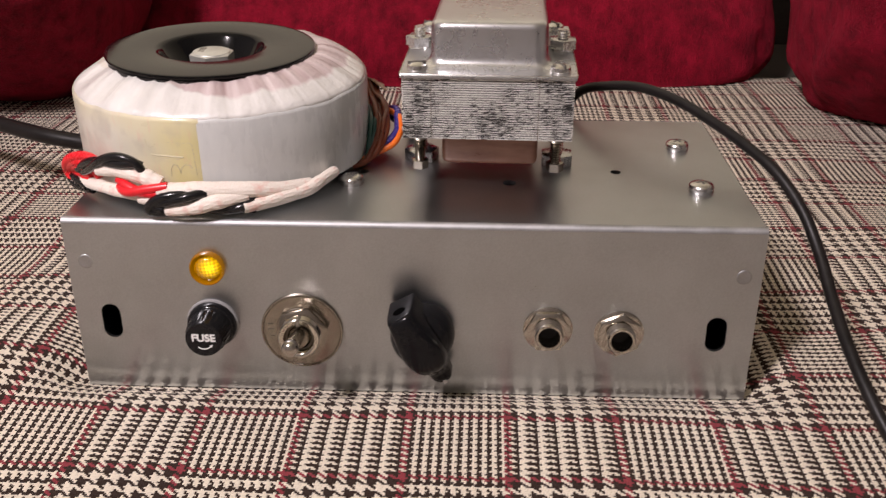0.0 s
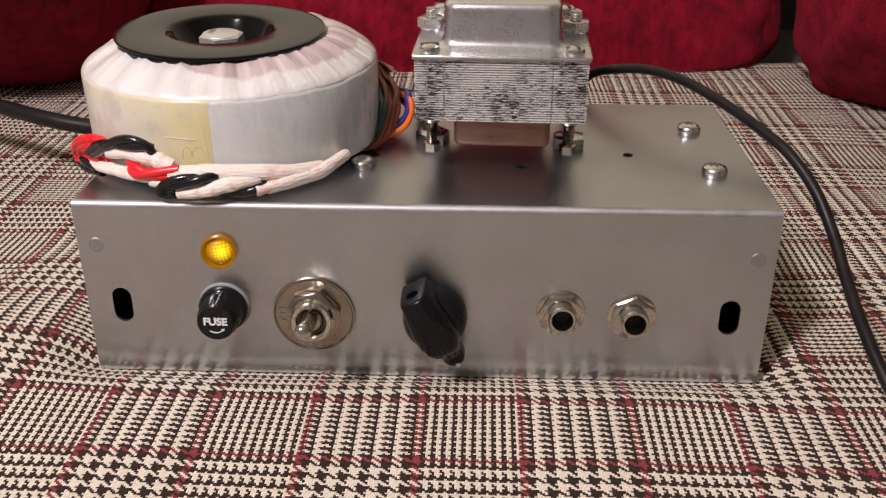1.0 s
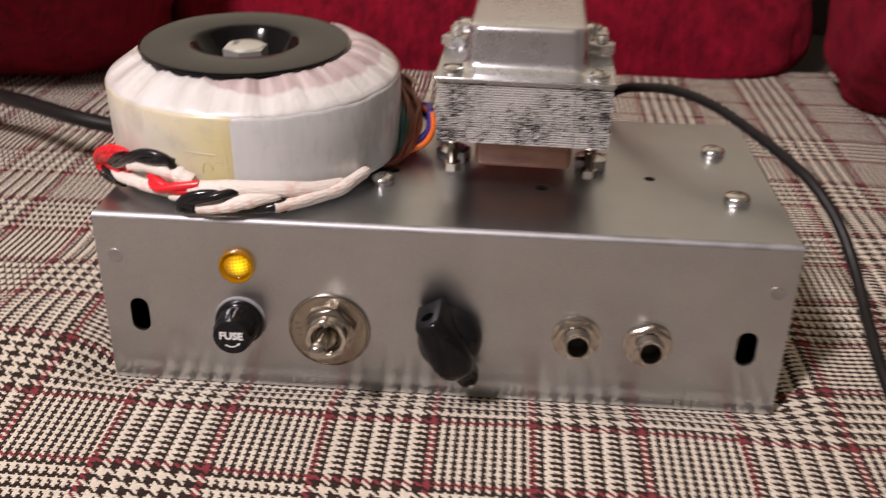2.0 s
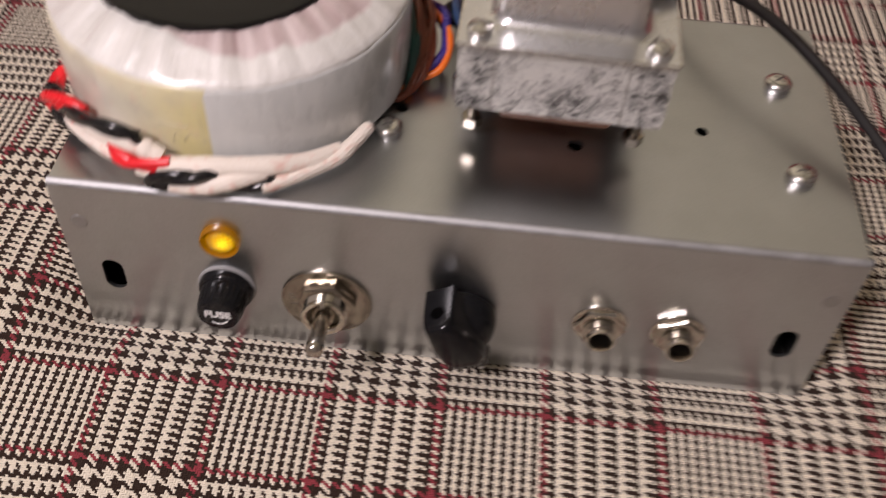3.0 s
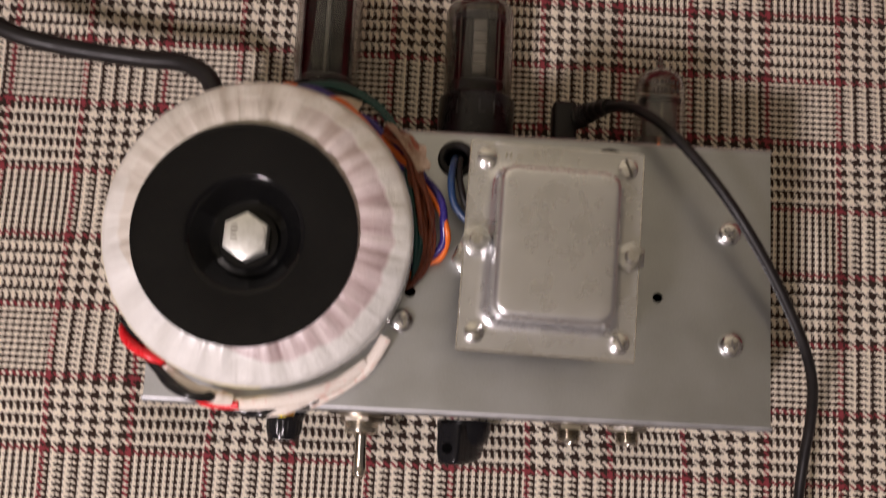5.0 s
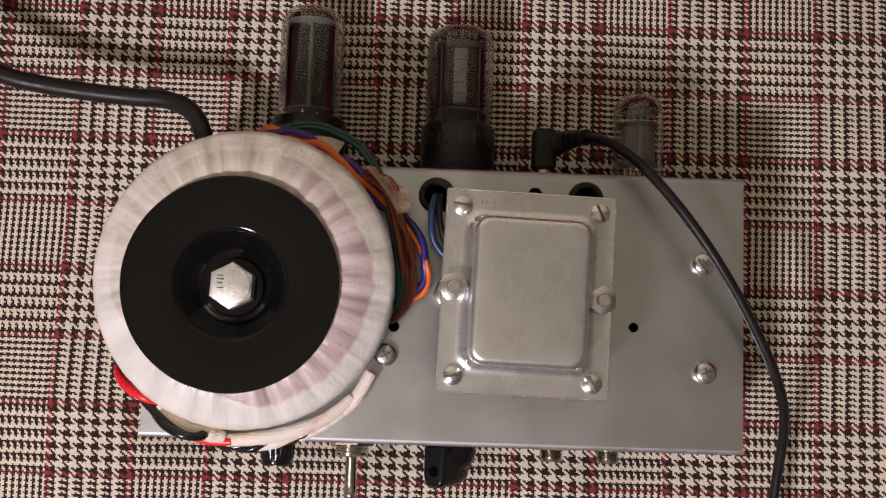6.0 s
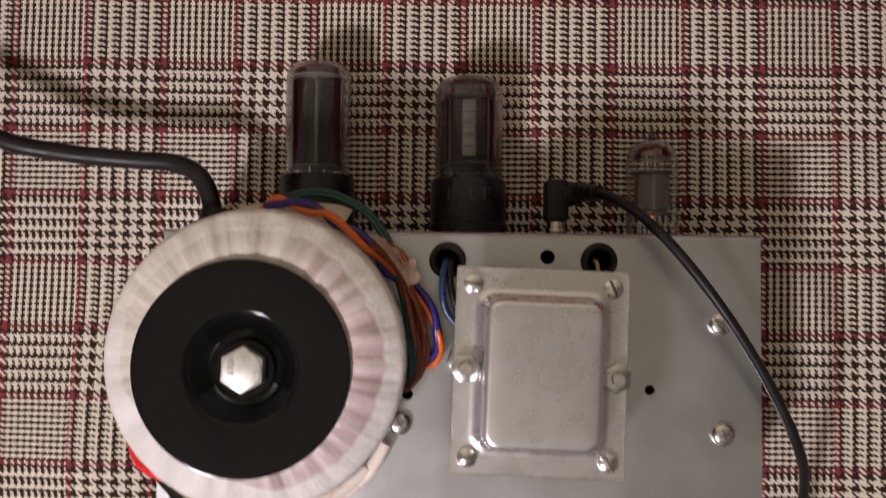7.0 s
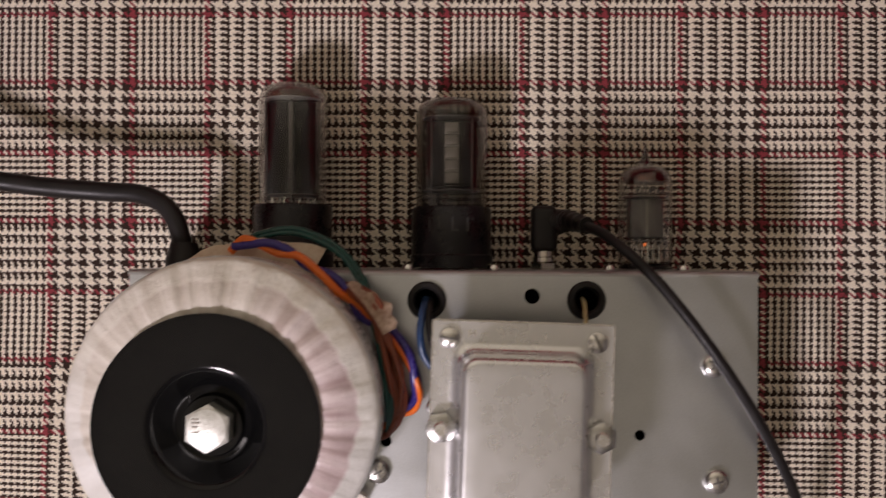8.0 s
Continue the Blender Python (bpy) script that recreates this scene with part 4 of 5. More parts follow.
# ---- output transformer ----
def output_transformer():
    t = thing("output_transformer", (0, 0, 0), "output transformer with a zinc bell cover over a laminated core", "transformer", m=pose(0.0291, 0.0620, H, 0, 0, -1.7) @ Matrix.Diagonal((1, 1, 0.976, 1)))
    rnd = random.Random(5)
    z0, z1, n = 0.0228, 0.0462, 26
    p = (z1 - z0) / n
    # the block is near black so gaps between sheets look shaded
    core = part("core", box(-0.0305, 0.0305, -0.0360, 0.0360, z0 + 0.0002, z1 - 0.0002), "void", t, "stack of steel laminations with black scuffs")
    for k in range(n):
        q = [rnd.uniform(0, 0.0003) for _ in range(4)]
        part("lamination", box(-0.0311 + q[0], 0.0311 - q[1], -0.0366 + q[2], 0.0366 - q[3], z0 + k * p + 0.00020, z0 + (k + 1) * p - 0.00020), "lam", core)
    for x, w in ((-0.0205, 0.00025), (0.0182, 0.00025)):
        part("seam", box(x, x + w, -0.03672, -0.0366, z0, z1), "void_metal", core)
    coil = box(-0.0176, 0.0190, -0.0232, 0.0232, 0.0076, z0 - 0.0003, 0.0025, 3)
    part("coil", coil, "coil", t, "brown paper wrapped coil below the core")
    # the bell cover: brim, fillet, walls and a soft roof
    lv = [(round_rect(0.0630, 0.0752, 0.0007), 0.0465), (round_rect(0.0630, 0.0752, 0.0007), 0.0476), (round_rect(0.0626, 0.0748, 0.0007), 0.0480), (round_rect(0.0616, 0.0738, 0.0007), 0.0480), (round_rect(0.0520, 0.0620, 0.0062), 0.0480),
          (round_rect(0.0500, 0.0600, 0.0060), 0.0481), (round_rect(0.0470, 0.0572, 0.0058), 0.0486), (round_rect(0.0445, 0.0550, 0.0056), 0.0497), (round_rect(0.0432, 0.0540, 0.0055), 0.0515)]
    for k in range(9):
        a = radians(90 * k / 8)
        s = 0.0024 * (1 - math.cos(a))
        lv.append((round_rect(0.0424 - 2 * s, 0.0534 - 2 * s, 0.0056 - s * 0.45), 0.0616 + 0.0028 * math.sin(a)))
    lv.append((round_rect(0.0364, 0.0474, 0.0042), 0.06446))
    lv.append((round_rect(0.0300, 0.0400, 0.0040), 0.0646))
    bell = loft(lv)
    cover = part("bell_cover", bell, "zinc", t, "pressed zinc-plated bell cover", 50)
    # added bright strip imitates the reflection along the brim's edge
    rim = [Vector((x, y, 0.0478)) for x, y in round_rect(0.0630, 0.0752, 0.0007)]
    part("edge_highlight", sweep(rim + [rim[0]], 0.00042, 6), "screw", cover, "bright strip standing in for the highlight along the brim")
    for x, y, w, h in ((-0.0190, 0.0335, 0.0007, 0.0026), (-0.0172, 0.0335, 0.0007, 0.0026), (-0.0184, 0.0345, 0.0014, 0.0006), (-0.0146, 0.0345, 0.0020, 0.0006)):
        part("stamped_mark", box(x, x + w, y - 0.0015, y - 0.0015 + h, 0.0479, 0.04812), "screw", cover)
    for sx in (-1, 1):
        for sy in (-1, 1):
            x, y = sx * 0.0257, sy * 0.0316
            head = lathe([(0.0037, 0.0480), (0.0038, 0.0489), (0.0035, 0.0500), (0.0023, 0.0508), (0, 0.0511)], 28)
            head.transform(Matrix.Translation((x, y, 0)))
            screw = part("corner_screw", head, "screw", t)
            slit = box(-0.0033, 0.0033, -0.00045, 0.00045, 0.0494, 0.05122, 0.0001)
            slit.transform(Matrix.Translation((x, y, 0)) @ Matrix.Rotation(radians(rnd.uniform(-70, 70)), 4, "Z"))
            part("slot", slit, "slot_dark", screw)
            stud = thread(0.0021, 0.0072, z0)
            stud.transform(Matrix.Translation((x, 0.8 * y, 0)))
            part("stud", stud, "darkened_nickel", screw)
            end = hexagon(0.0058, 0.0070, 0.0104)
            end.transform(Matrix.Translation((x, 0.8 * y, 0)) @ Matrix.Rotation(rnd.uniform(0, 1), 4, "Z"))
            part("nut", end, "darkened_nickel", screw)
            spacer = lathe([(0.0034, z0 - 0.0036), (0.0036, z0 - 0.0032), (0.0036, z0)], 24)
            spacer.transform(Matrix.Translation((x, 0.8 * y, 0)))
            part("spacer", spacer, "darkened_nickel", screw)
    for sx in (-1, 1):
        m = Matrix.Translation((sx * 0.0276, 0.0008 * -sx, 0))
        rod = thread(0.0024, 0.0, 0.0562)
        bolt = part("mounting_bolt", add(bmesh.new(), rod, m), "screw", t)
        for z, af in ((0.0490, 0.0096), (0.0002, 0.0120)):
            nut = hexagon(af, z, z + (0.0038 if z > 0.01 else 0.0050))
            nut.transform(m @ Matrix.Rotation(radians(20 + 9 * sx), 4, "Z"))
            part("nut", nut, "nut_steel", bolt)
        wash = lathe([(0, 0.0481), (0.0046, 0.0481), (0.0046, 0.0489), (0, 0.0490)], 32)
        part("washer", add(bmesh.new(), wash, m), "screw", bolt)


output_transformer()


# ---- valves on the rear panel ----
TZ = 0.0268


def valve(x, label, glass_r, base_r, base_y, tip_y, inside, bulb, group="valves on the rear panel"):
    t = thing("vacuum_tube", (0, 0, 0), label, "vacuum tube", group, m=pose(x, D, TZ) @ BACK)
    b, e = base_y - D, tip_y - D
    part("base", lathe([(0, 0.0006), (base_r, 0.0006), (base_r, 0.0060), (base_r - 0.0006, 0.0066), (base_r - 0.0006, b - 0.0012), (base_r - 0.0014, b), (0, b)], 56), "bakelite", t, "dark bakelite base")
    g, k = glass_r, 0.0008
    outer = [(g - 0.0006, b - 0.0004), (g - 0.0002, b + 0.0030), (g, b + 0.0060), (g, e - 0.0078), (g - 0.0005, e - 0.0052), (g - 0.0018, e - 0.0028), (g - 0.0040, e - 0.0011), (g - 0.0066, e - 0.0003), (g * 0.30, e), (0.0004, e + 0.0001)]
    inner = [(max(r - k, 0.0003), z - (k if z > e - 0.008 else 0)) for r, z in reversed(outer)]
    part("glass", tube_wall(outer + inner, 56), bulb, t, "clear glass bulb")
    inside(t, b, e)
    return t


def rectifier(t, b, e):
    for x in (-0.0060, 0.0060):
        prof = lathe([(0.0056, b + 0.0045), (0.0056, e - 0.0085), (0.0048, e - 0.0080), (0, e - 0.0080)], 20)
        prof.transform(Matrix.Translation((x, 0, 0)) @ Matrix.Diagonal((1, 0.85, 1, 1)))
        p = part("anode", prof, "plate", t, "blackened sheet anode")
        # light ribs paint the narrow upright highlights of the dark anode
        for s in (-0.0055, 0.0055):
            part("highlight_rib", box(x + s - 0.0003, x + s + 0.0003, -0.0074, 0.0016, b + 0.0050, e - 0.0088, 0.0002), "highlight_rib", p)
    for z in (b + 0.0040, e - 0.0074):
        part("mica_disc", lathe([(0, z), (0.0126, z), (0.0126, z + 0.0004), (0, z + 0.0004)], 28), "mica", t)
    # thin bright rods added as upright highlights at the middle and sides
    for x, y in ((0.0, -0.0058), (-0.0117, -0.0010), (0.0117, -0.0010)):
        part("support_highlight_rod", add(bmesh.new(), lathe([(0.0004, b), (0.0004, e - 0.0070)], 8), Matrix.Translation((x, y, 0))), "grey", t)
    for k in range(9):
        a = 2 * math.pi * k / 9 + 0.3
        part("lead_wire", add(bmesh.new(), lathe([(0.0005, b - 0.0004), (0.0005, b + 0.0030 + 0.0008 * math.sin(k * 2.3)), (0, b + 0.0034)], 6), Matrix.Translation((0.0098 * math.cos(a), 0.0098 * math.sin(a), 0))), "screw", t)
    part("getter", lathe([(0.0125, e - 0.0072), (0.0120, e - 0.0045), (0.0095, e - 0.0026), (0, e - 0.0013)], 40), "getter_thin", t, "reddish getter film")


def power_pentode(t, b, e):
    prof = lathe([(0, b + 0.0090), (0.0112, b + 0.0090), (0.0112, e - 0.0105), (0, e - 0.0105)], 32)
    prof.transform(Matrix.Diagonal((1, 0.55, 1, 1)))
    part("anode", prof, "brown_anode", t, "dark sheet anode")
    win = (e - 0.0105 - b - 0.0100) / 5
    for k in range(5):
        z = b + 0.0100 + win * k
        part("anode_window", box(-0.0032, 0.0032, -0.0074, -0.0055, z + 0.0004, z + win - 0.0004, 0.0007), "pale_anode", t, "pale ridge of the anode")
    for k in range(1, 5):
        z = b + 0.0100 + win * k
        part("window_bar", box(-0.0036, 0.0036, -0.0078, -0.0060, z - 0.00022, z + 0.00022, 0.0001), "bar_metal", t, "thin bright bar across the anode")
    for z in (b + 0.0070, e - 0.0090):
        part("mica_disc", lathe([(0, z), (0.0128, z), (0.0128, z + 0.0004), (0, z + 0.0004)], 28), "mica_dark", t)
    for x in (-0.0090, 0.0090):
        part("support_highlight_rod", add(bmesh.new(), lathe([(0.0005, b), (0.0005, e - 0.0085)], 8), Matrix.Translation((x, -0.004, 0))), "grey", t)
    part("heater", lathe([(0, e - 0.0088), (0.0011, e - 0.0088), (0.0011, e - 0.0078), (0, e - 0.0076)], 10), "heater", t, "glowing heater tip")
    # worn print on the base
    for x, w, z, h in ((-0.0096, 0.0012, b - 0.0110, 0.0062), (-0.0058, 0.0030, b - 0.0110, 0.0010), (-0.0058, 0.0010, b - 0.0110, 0.0062), (0.0000, 0.0010, b - 0.0110, 0.0062), (0.0000, 0.0032, b - 0.0110, 0.0010), (0.0064, 0.0010, b - 0.0108, 0.0058), (0.0064, 0.0030, b - 0.0062, 0.0010)):
        y = math.sqrt(0.0176 ** 2 - (abs(x) if abs(x) > abs(x + w) else abs(x + w)) ** 2)
        part("printed_bar", box(x, x + w, -y - 0.0003, 0.0012 - y, z, z + h), "faint_ink", t)


M["getter_thin"] = glass("getter_film", (0.50, 0.36, 0.33), 0.12)
M["pale_anode"] = plain("pale_anode", (0.25, 0.232, 0.194), (0.39, 0.362, 0.308), 0.42, 0.3, 600, 160, 0.2, 0.0004)
M["bar_metal"] = plain("bright_bar", (0.42, 0.40, 0.34), (0.58, 0.55, 0.48), 0.3, 0.6)
M["brown_anode"] = plain("brown_anode", (0.024, 0.021, 0.019), (0.042, 0.036, 0.032), 0.46, 0.0, 700, 90, 0.5, 0.0008, stretch=(1, 1, 0.10), Specular_IOR_Level=0.25)
# lighter than the anode, to act as its highlights
M["highlight_rib"] = plain("anode_rib_highlight", (0.10, 0.09, 0.083), (0.20, 0.185, 0.172), 0.3, 0.6)
M["mica_dark"] = plain("smoked_mica", (0.10, 0.09, 0.085), (0.16, 0.15, 0.14), 0.4)
M["faint_ink"] = plain("worn_print", (0.011, 0.010, 0.010), (0.021, 0.020, 0.019), 0.5)

valve(-0.0662, "rectifier valve with two dark anodes and a bakelite base", 0.0152, 0.0181, 0.1450, 0.1988, rectifier, "glass")
valve(0.0045, "power valve with a ridged anode and printed bakelite base", 0.0159, 0.0182, 0.1441, 0.1922, power_pentode, "smoky")


def small_valve(x):
    t = thing("vacuum_tube", (0, 0, 0), "small clear preamplifier valve with a pointed tip", "vacuum tube", "valves on the rear panel", m=pose(x, D, TZ) @ BACK)
    part("socket", lathe([(0, 0.0004), (0.0112, 0.0004), (0.0112, 0.0020), (0.0098, 0.0028), (0, 0.0028)], 40), "bakelite", t)
    e, g = 0.0476, 0.0119
    outer = [(g - 0.0006, 0.0030), (g, 0.0050), (g, e - 0.0095), (g - 0.0012, e - 0.0052), (g - 0.0042, e - 0.0020), (0.0030, e - 0.0004), (0.0015, e + 0.0020), (0.0008, e + 0.0062), (0.0003, e + 0.0072)]
    inner = [(max(r - 0.0007, 0.0002), z - (0.0007 if z > e - 0.01 else 0)) for r, z in reversed(outer)]
    part("glass", tube_wall(outer + inner, 48), "glass", t, "clear glass bulb")
    part("tip", lathe([(0.0026, e - 0.0008), (0.0017, e + 0.0014), (0.0010, e + 0.0050), (0, e + 0.0074)], 20), "tip_glass", t, "drawn glass tip")
    part("getter", lathe([(0.0112, e - 0.0085), (0.0100, e - 0.0050), (0.0066, e - 0.0026), (0, e - 0.0016)], 36), "getter_thin", t, "reddish getter film")
    part("getter_mirror", lathe([(0.0084, e - 0.0098), (0.0076, e - 0.0064), (0.0050, e - 0.0046), (0, e - 0.0040)], 36), "getter", t, "silvery getter mirror")
    part("anode", box(-0.0074, 0.0074, -0.0044, 0.0044, 0.0140, e - 0.0162, 0.0012), "mica_dark", t, "grey box anode")
    part("anode_seam", box(-0.0006, 0.0006, -0.0048, -0.0044, 0.0142, e - 0.0164), "grey", t)
    for z in (0.0126, e - 0.0158):
        part("mica_disc", lathe([(0, z), (0.0104, z), (0.0104, z + 0.0003), (0, z + 0.0003)], 24), "mica", t)
    part("heater", lathe([(0, 0.0104), (0.0006, 0.0104), (0.0006, 0.0118), (0, 0.0119)], 10), "heater", t, "glowing heater")
    for k in range(7):
        a = 2 * math.pi * k / 8
        pin = lathe([(0.0004, 0.0028), (0.0004, 0.0115)], 6)
        part("lead_wire", add(bmesh.new(), pin, Matrix.Translation((0.0062 * math.cos(a), 0.0062 * math.sin(a), 0))), "screw", t)
    rnd = random.Random(9)
    for row, z in enumerate((e - 0.0145, e - 0.0110)):
        x0 = -0.0060
        while x0 < 0.0050:
            w = rnd.uniform(0.0006, 0.0016)
            y = math.sqrt(g * g - (x0 + w / 2) ** 2)
            part("printed_bar", box(x0, x0 + w, -y - 0.0001, 0.0001 - y, z, z + 0.0018), "dull_ink", t)
            x0 += w + 0.0008


M["tip_glass"] = glass("grey_glass_tip", (0.42, 0.42, 0.41), 0.1)
small_valve(0.0902)

for x in (-0.0141, 0.0229, 0.0725, 0.1043):
    t = thing("panel_screw", (x, D, TZ + 0.012), "small bright screw head on the rear panel", "screw", "rear panel screws", m=pose(x, D, TZ + 0.012) @ BACK)
    part("head", lathe([(0.0026, 0), (0.0026, 0.0010), (0.0020, 0.0020), (0, 0.0023)], 24), "screw", t)
    part("slot", box(-0.0023, 0.0023, -0.0003, 0.0003, 0.00205, 0.00235), "void_metal", t)


# ---- speaker lead with its angled plug ----
def speaker_lead():
    t = thing("speaker_cable", (0.0453, D, 0.028), "thin black cable with a right-angle plug in the rear panel", "cable")
    part("jack_nut", add(bmesh.new(), hexagon(0.0105, 0.0, 0.0030, 0.0), BACK @ Matrix.Rotation(0.3, 4, "Z")), "bright", t, "nickel jack nut")
    part("jack_barrel", add(bmesh.new(), lathe([(0.0042, 0.003), (0.0050, 0.0034), (0.0050, 0.0052), (0.0043, 0.0056), (0.0043, 0.0092), (0, 0.0092)], 28), BACK), "bright", t)
    body = box(-0.0056, 0.0056, 0.0078, 0.0280, -0.0062, 0.0058, 0.0026, 3)
    plug = part("plug_body", body, "rubber", t, "black moulded plug body")
    relief = [Vector(p) for p in ((0.0045, 0.0206, 0.0010), (0.0085, 0.0212, 0.0060), (0.0112, 0.0206, 0.0150), (0.0150, 0.0184, 0.0300))]
    part("strain_relief", sweep(smooth_line(relief, 8), lambda u: 0.0056 - 0.0024 * u + 0.0004 * math.sin(u * 46), 16), "rubber", plug)
    base = Vector((0.0453, D, 0.028))
    way = [(0.0560, 0.1366, 0.044), (0.0635, 0.1328, 0.0665), (0.0716, 0.1252, 0.0808), (0.0826, 0.1136, 0.0869), (0.0945, 0.0985, 0.0908), (0.1068, 0.0818, 0.0906), (0.1188, 0.0645, 0.0870),
           (0.1284, 0.0489, 0.0830), (0.1365, 0.0345, 0.0783), (0.1436, 0.0205, 0.0693), (0.1476, 0.0068, 0.0584), (0.1487, -0.0088, 0.0491), (0.1492, -0.0254, 0.0420), (0.1515, -0.0420, 0.0340),
           (0.1560, -0.0579, 0.0250), (0.1640, -0.0780, 0.0150), (0.1760, -0.1050, 0.0080), (0.1950, -0.1500, 0.0060), (0.2300, -0.2200, 0.0060), (0.3000, -0.3000, 0.0065)]
    part("cord", sweep([Vector(p) for p in smooth_line([Vector(q) - base for q in way], 8)], 0.00215, 16), "rubber", t)


speaker_lead()


# ---- mains cord ----
def mains_cord():
    t = thing("mains_cord", (-0.1094, D, 0.045), "thick black mains cord leaving the rear panel", "cord")
    base = Vector((-0.1094, D, 0.045))
    part("strain_relief", add(bmesh.new(), lathe([(0.0075, 0), (0.0078, 0.0040), (0.0066, 0.0070), (0.0058, 0.0110), (0, 0.0112)], 32), BACK), "rubber", t)
    way = [(-0.1094, 0.1182, 0.045), (-0.1110, 0.1320, 0.046), (-0.1172, 0.1430, 0.0450), (-0.1290, 0.1485, 0.0425), (-0.1450, 0.1497, 0.0408), (-0.1633, 0.1510, 0.0414), (-0.1822, 0.1530, 0.0422),
           (-0.2020, 0.1565, 0.0442), (-0.2220, 0.1655, 0.0450), (-0.2435, 0.1770, 0.0450), (-0.2700, 0.1960, 0.0400), (-0.3050, 0.2250, 0.0240), (-0.3500, 0.2650, 0.0120), (-0.4100, 0.2750, 0.0105), (-0.6000, 0.2600, 0.0105)]
    part("cord", sweep(smooth_line([Vector(q) - base for q in way], 8), 0.0042, 18), "rubber", t)


mains_cord()


# ---- loose wires ----
def about(deg, r, z):
    a = radians(deg)
    return Vector((LC.x + r * math.cos(a), LC.y + r * math.sin(a), z))


def wire(name, material, way, label, r=0.0012, group="primary leads"):
    base = Vector(way[-1])
    ob = part(name, sweep(smooth_line([Vector(p) - base for p in way], 8), r, 10), material)
    ob.location = base
    return tagged(ob, label, "wire", group)


def primary_leads():
    rnd = random.Random(11)

    def lead(material, stations, label, r=0.0012):
        u = rnd.uniform(-2.0, 2.0)
        g = -6.0 if material in ("orange", "violet") else -10.5
        end = [about(g + u, 0.0590, H + 0.0030), about(g - 2.5 + u, 0.0545, H + 0.0018)]
        stations = [s for s in stations if s[0] > g + 3]
        drop = 0.0075
        wire(material + "_wire", material, [about(g, q, z - drop * ease((g - 2) / 26)) for g, q, z in stations] + end, label, r)

    for d, k in ((0.0, 0.0), (0.0016, -0.0012)):
        lead("green", [(92, 0.0600 + d, 0.0790), (84, 0.0660 + d, 0.0795), (72, 0.0708 + d, 0.0810), (58, 0.0712 + d, 0.0835 + k), (45, 0.0676 + d, 0.0865 + k), (32, 0.0622 + d, 0.0900 + k), (18, 0.0596 + d, 0.0900), (3, 0.0588 + d, 0.0840), (-8, 0.0592 + d, 0.0770)], "dark green insulated wire hugging the toroid")
    for k in range(7):
        d = 0.0013 * (k % 4) - 0.0022
        w = 0.0013 * (k // 4) + 0.0006 * math.sin(k * 2.1)
        j = [rnd.uniform(-0.0012, 0.0012) for _ in range(14)]
        lead("brown", [(p, q + j[n], z + j[n + 7]) for n, (p, q, z) in enumerate([(50 - 2 * (k % 3), 0.0620 + d * 0.5, 0.0880 - w), (44 - k % 2, 0.0650 + d * 0.8, 0.0950 - w), (36, 0.0668 + d + w, 0.0990 - w), (26, 0.0648 + d + 0.0010 * math.sin(k * 3.0), 0.0962 - 2 * w), (14, 0.0640 + d - w * 0.5, 0.0905 - 2 * w), (3, 0.0630 + d * 0.9 + w, 0.0830 - w), (-6, 0.0618 + d * 0.6, 0.0768)])], "brown insulated wire in a bundle beside the toroid")
    lead("orange", [(93, 0.0600, 0.0860), (88, 0.0649, 0.0868), (82, 0.0634, 0.0885), (75, 0.0616, 0.0890), (67, 0.0632, 0.0915), (57, 0.0612, 0.0928), (48, 0.0600, 0.0925), (40, 0.0616, 0.0905), (28, 0.0635, 0.0890), (15, 0.0640, 0.0830), (3, 0.0636, 0.0780)], "orange insulated wire crossing the bundle", 0.0017)
    lead("orange", [(46, 0.0610, 0.0930), (30, 0.0640, 0.0900), (15, 0.0688, 0.0878), (7, 0.0710, 0.0845), (2, 0.0706, 0.0800), (-2, 0.0676, 0.0765), (-7, 0.0640, 0.0740)], "orange insulated wire looped out towards the transformer", 0.0013)
    lead("violet", [(92, 0.0620, 0.0866), (86, 0.0628, 0.0880), (79, 0.0645, 0.0900), (71, 0.0640, 0.0902), (63, 0.0608, 0.0905), (54, 0.0632, 0.0910), (45, 0.0622, 0.0915), (36, 0.0596, 0.0900), (26, 0.0670, 0.0890), (17, 0.0704, 0.0890), (9, 0.0700, 0.0850), (2, 0.0688, 0.0795), (-3, 0.0660, 0.0760)], "violet blue insulated wire in the bundle", 0.0017)
    lead("violet", [(62, 0.0610, 0.0900), (44, 0.0630, 0.0910), (30, 0.0670, 0.0880), (14, 0.0704, 0.0830), (4, 0.0696, 0.0780), (-4, 0.0658, 0.0738)], "violet blue insulated wire low in the bundle", 0.0013)


primary_leads()
wire("blue_wire", "blue", [(-0.0058, 0.1052, H - 0.006), (-0.0056, 0.1040, H + 0.003), (-0.0066, 0.0990, H + 0.0095), (-0.0070, 0.0915, H + 0.0130), (-0.0050, 0.0830, H + 0.0120), (0.0020, 0.0760, H + 0.0110), (0.0120, 0.0720, H + 0.0105)], "light blue insulated wire running from a grommet under the transformer", 0.0015, "transformer leads")
wire("black_wire", "rubber", [(-0.0040, 0.1050, H - 0.006), (-0.0036, 0.1040, H + 0.003), (-0.0040, 0.0985, H + 0.0090), (-0.0030, 0.0905, H + 0.0110), (0.0010, 0.0820, H + 0.0100), (0.0120, 0.0760, H + 0.0100)], "black insulated wire running from a grommet under the transformer", 0.0014, "transformer leads")
wire("yellow_wire", "yellow_wire", [(0.0574, 0.1056, H - 0.006), (0.0574, 0.1040, H + 0.0010), (0.0572, 0.1000, H + 0.0050), (0.0560, 0.0940, H + 0.0090), (0.0450, 0.0860, H + 0.0105)], "yellow insulated wire coming out of a grommet", 0.0009, "transformer leads")


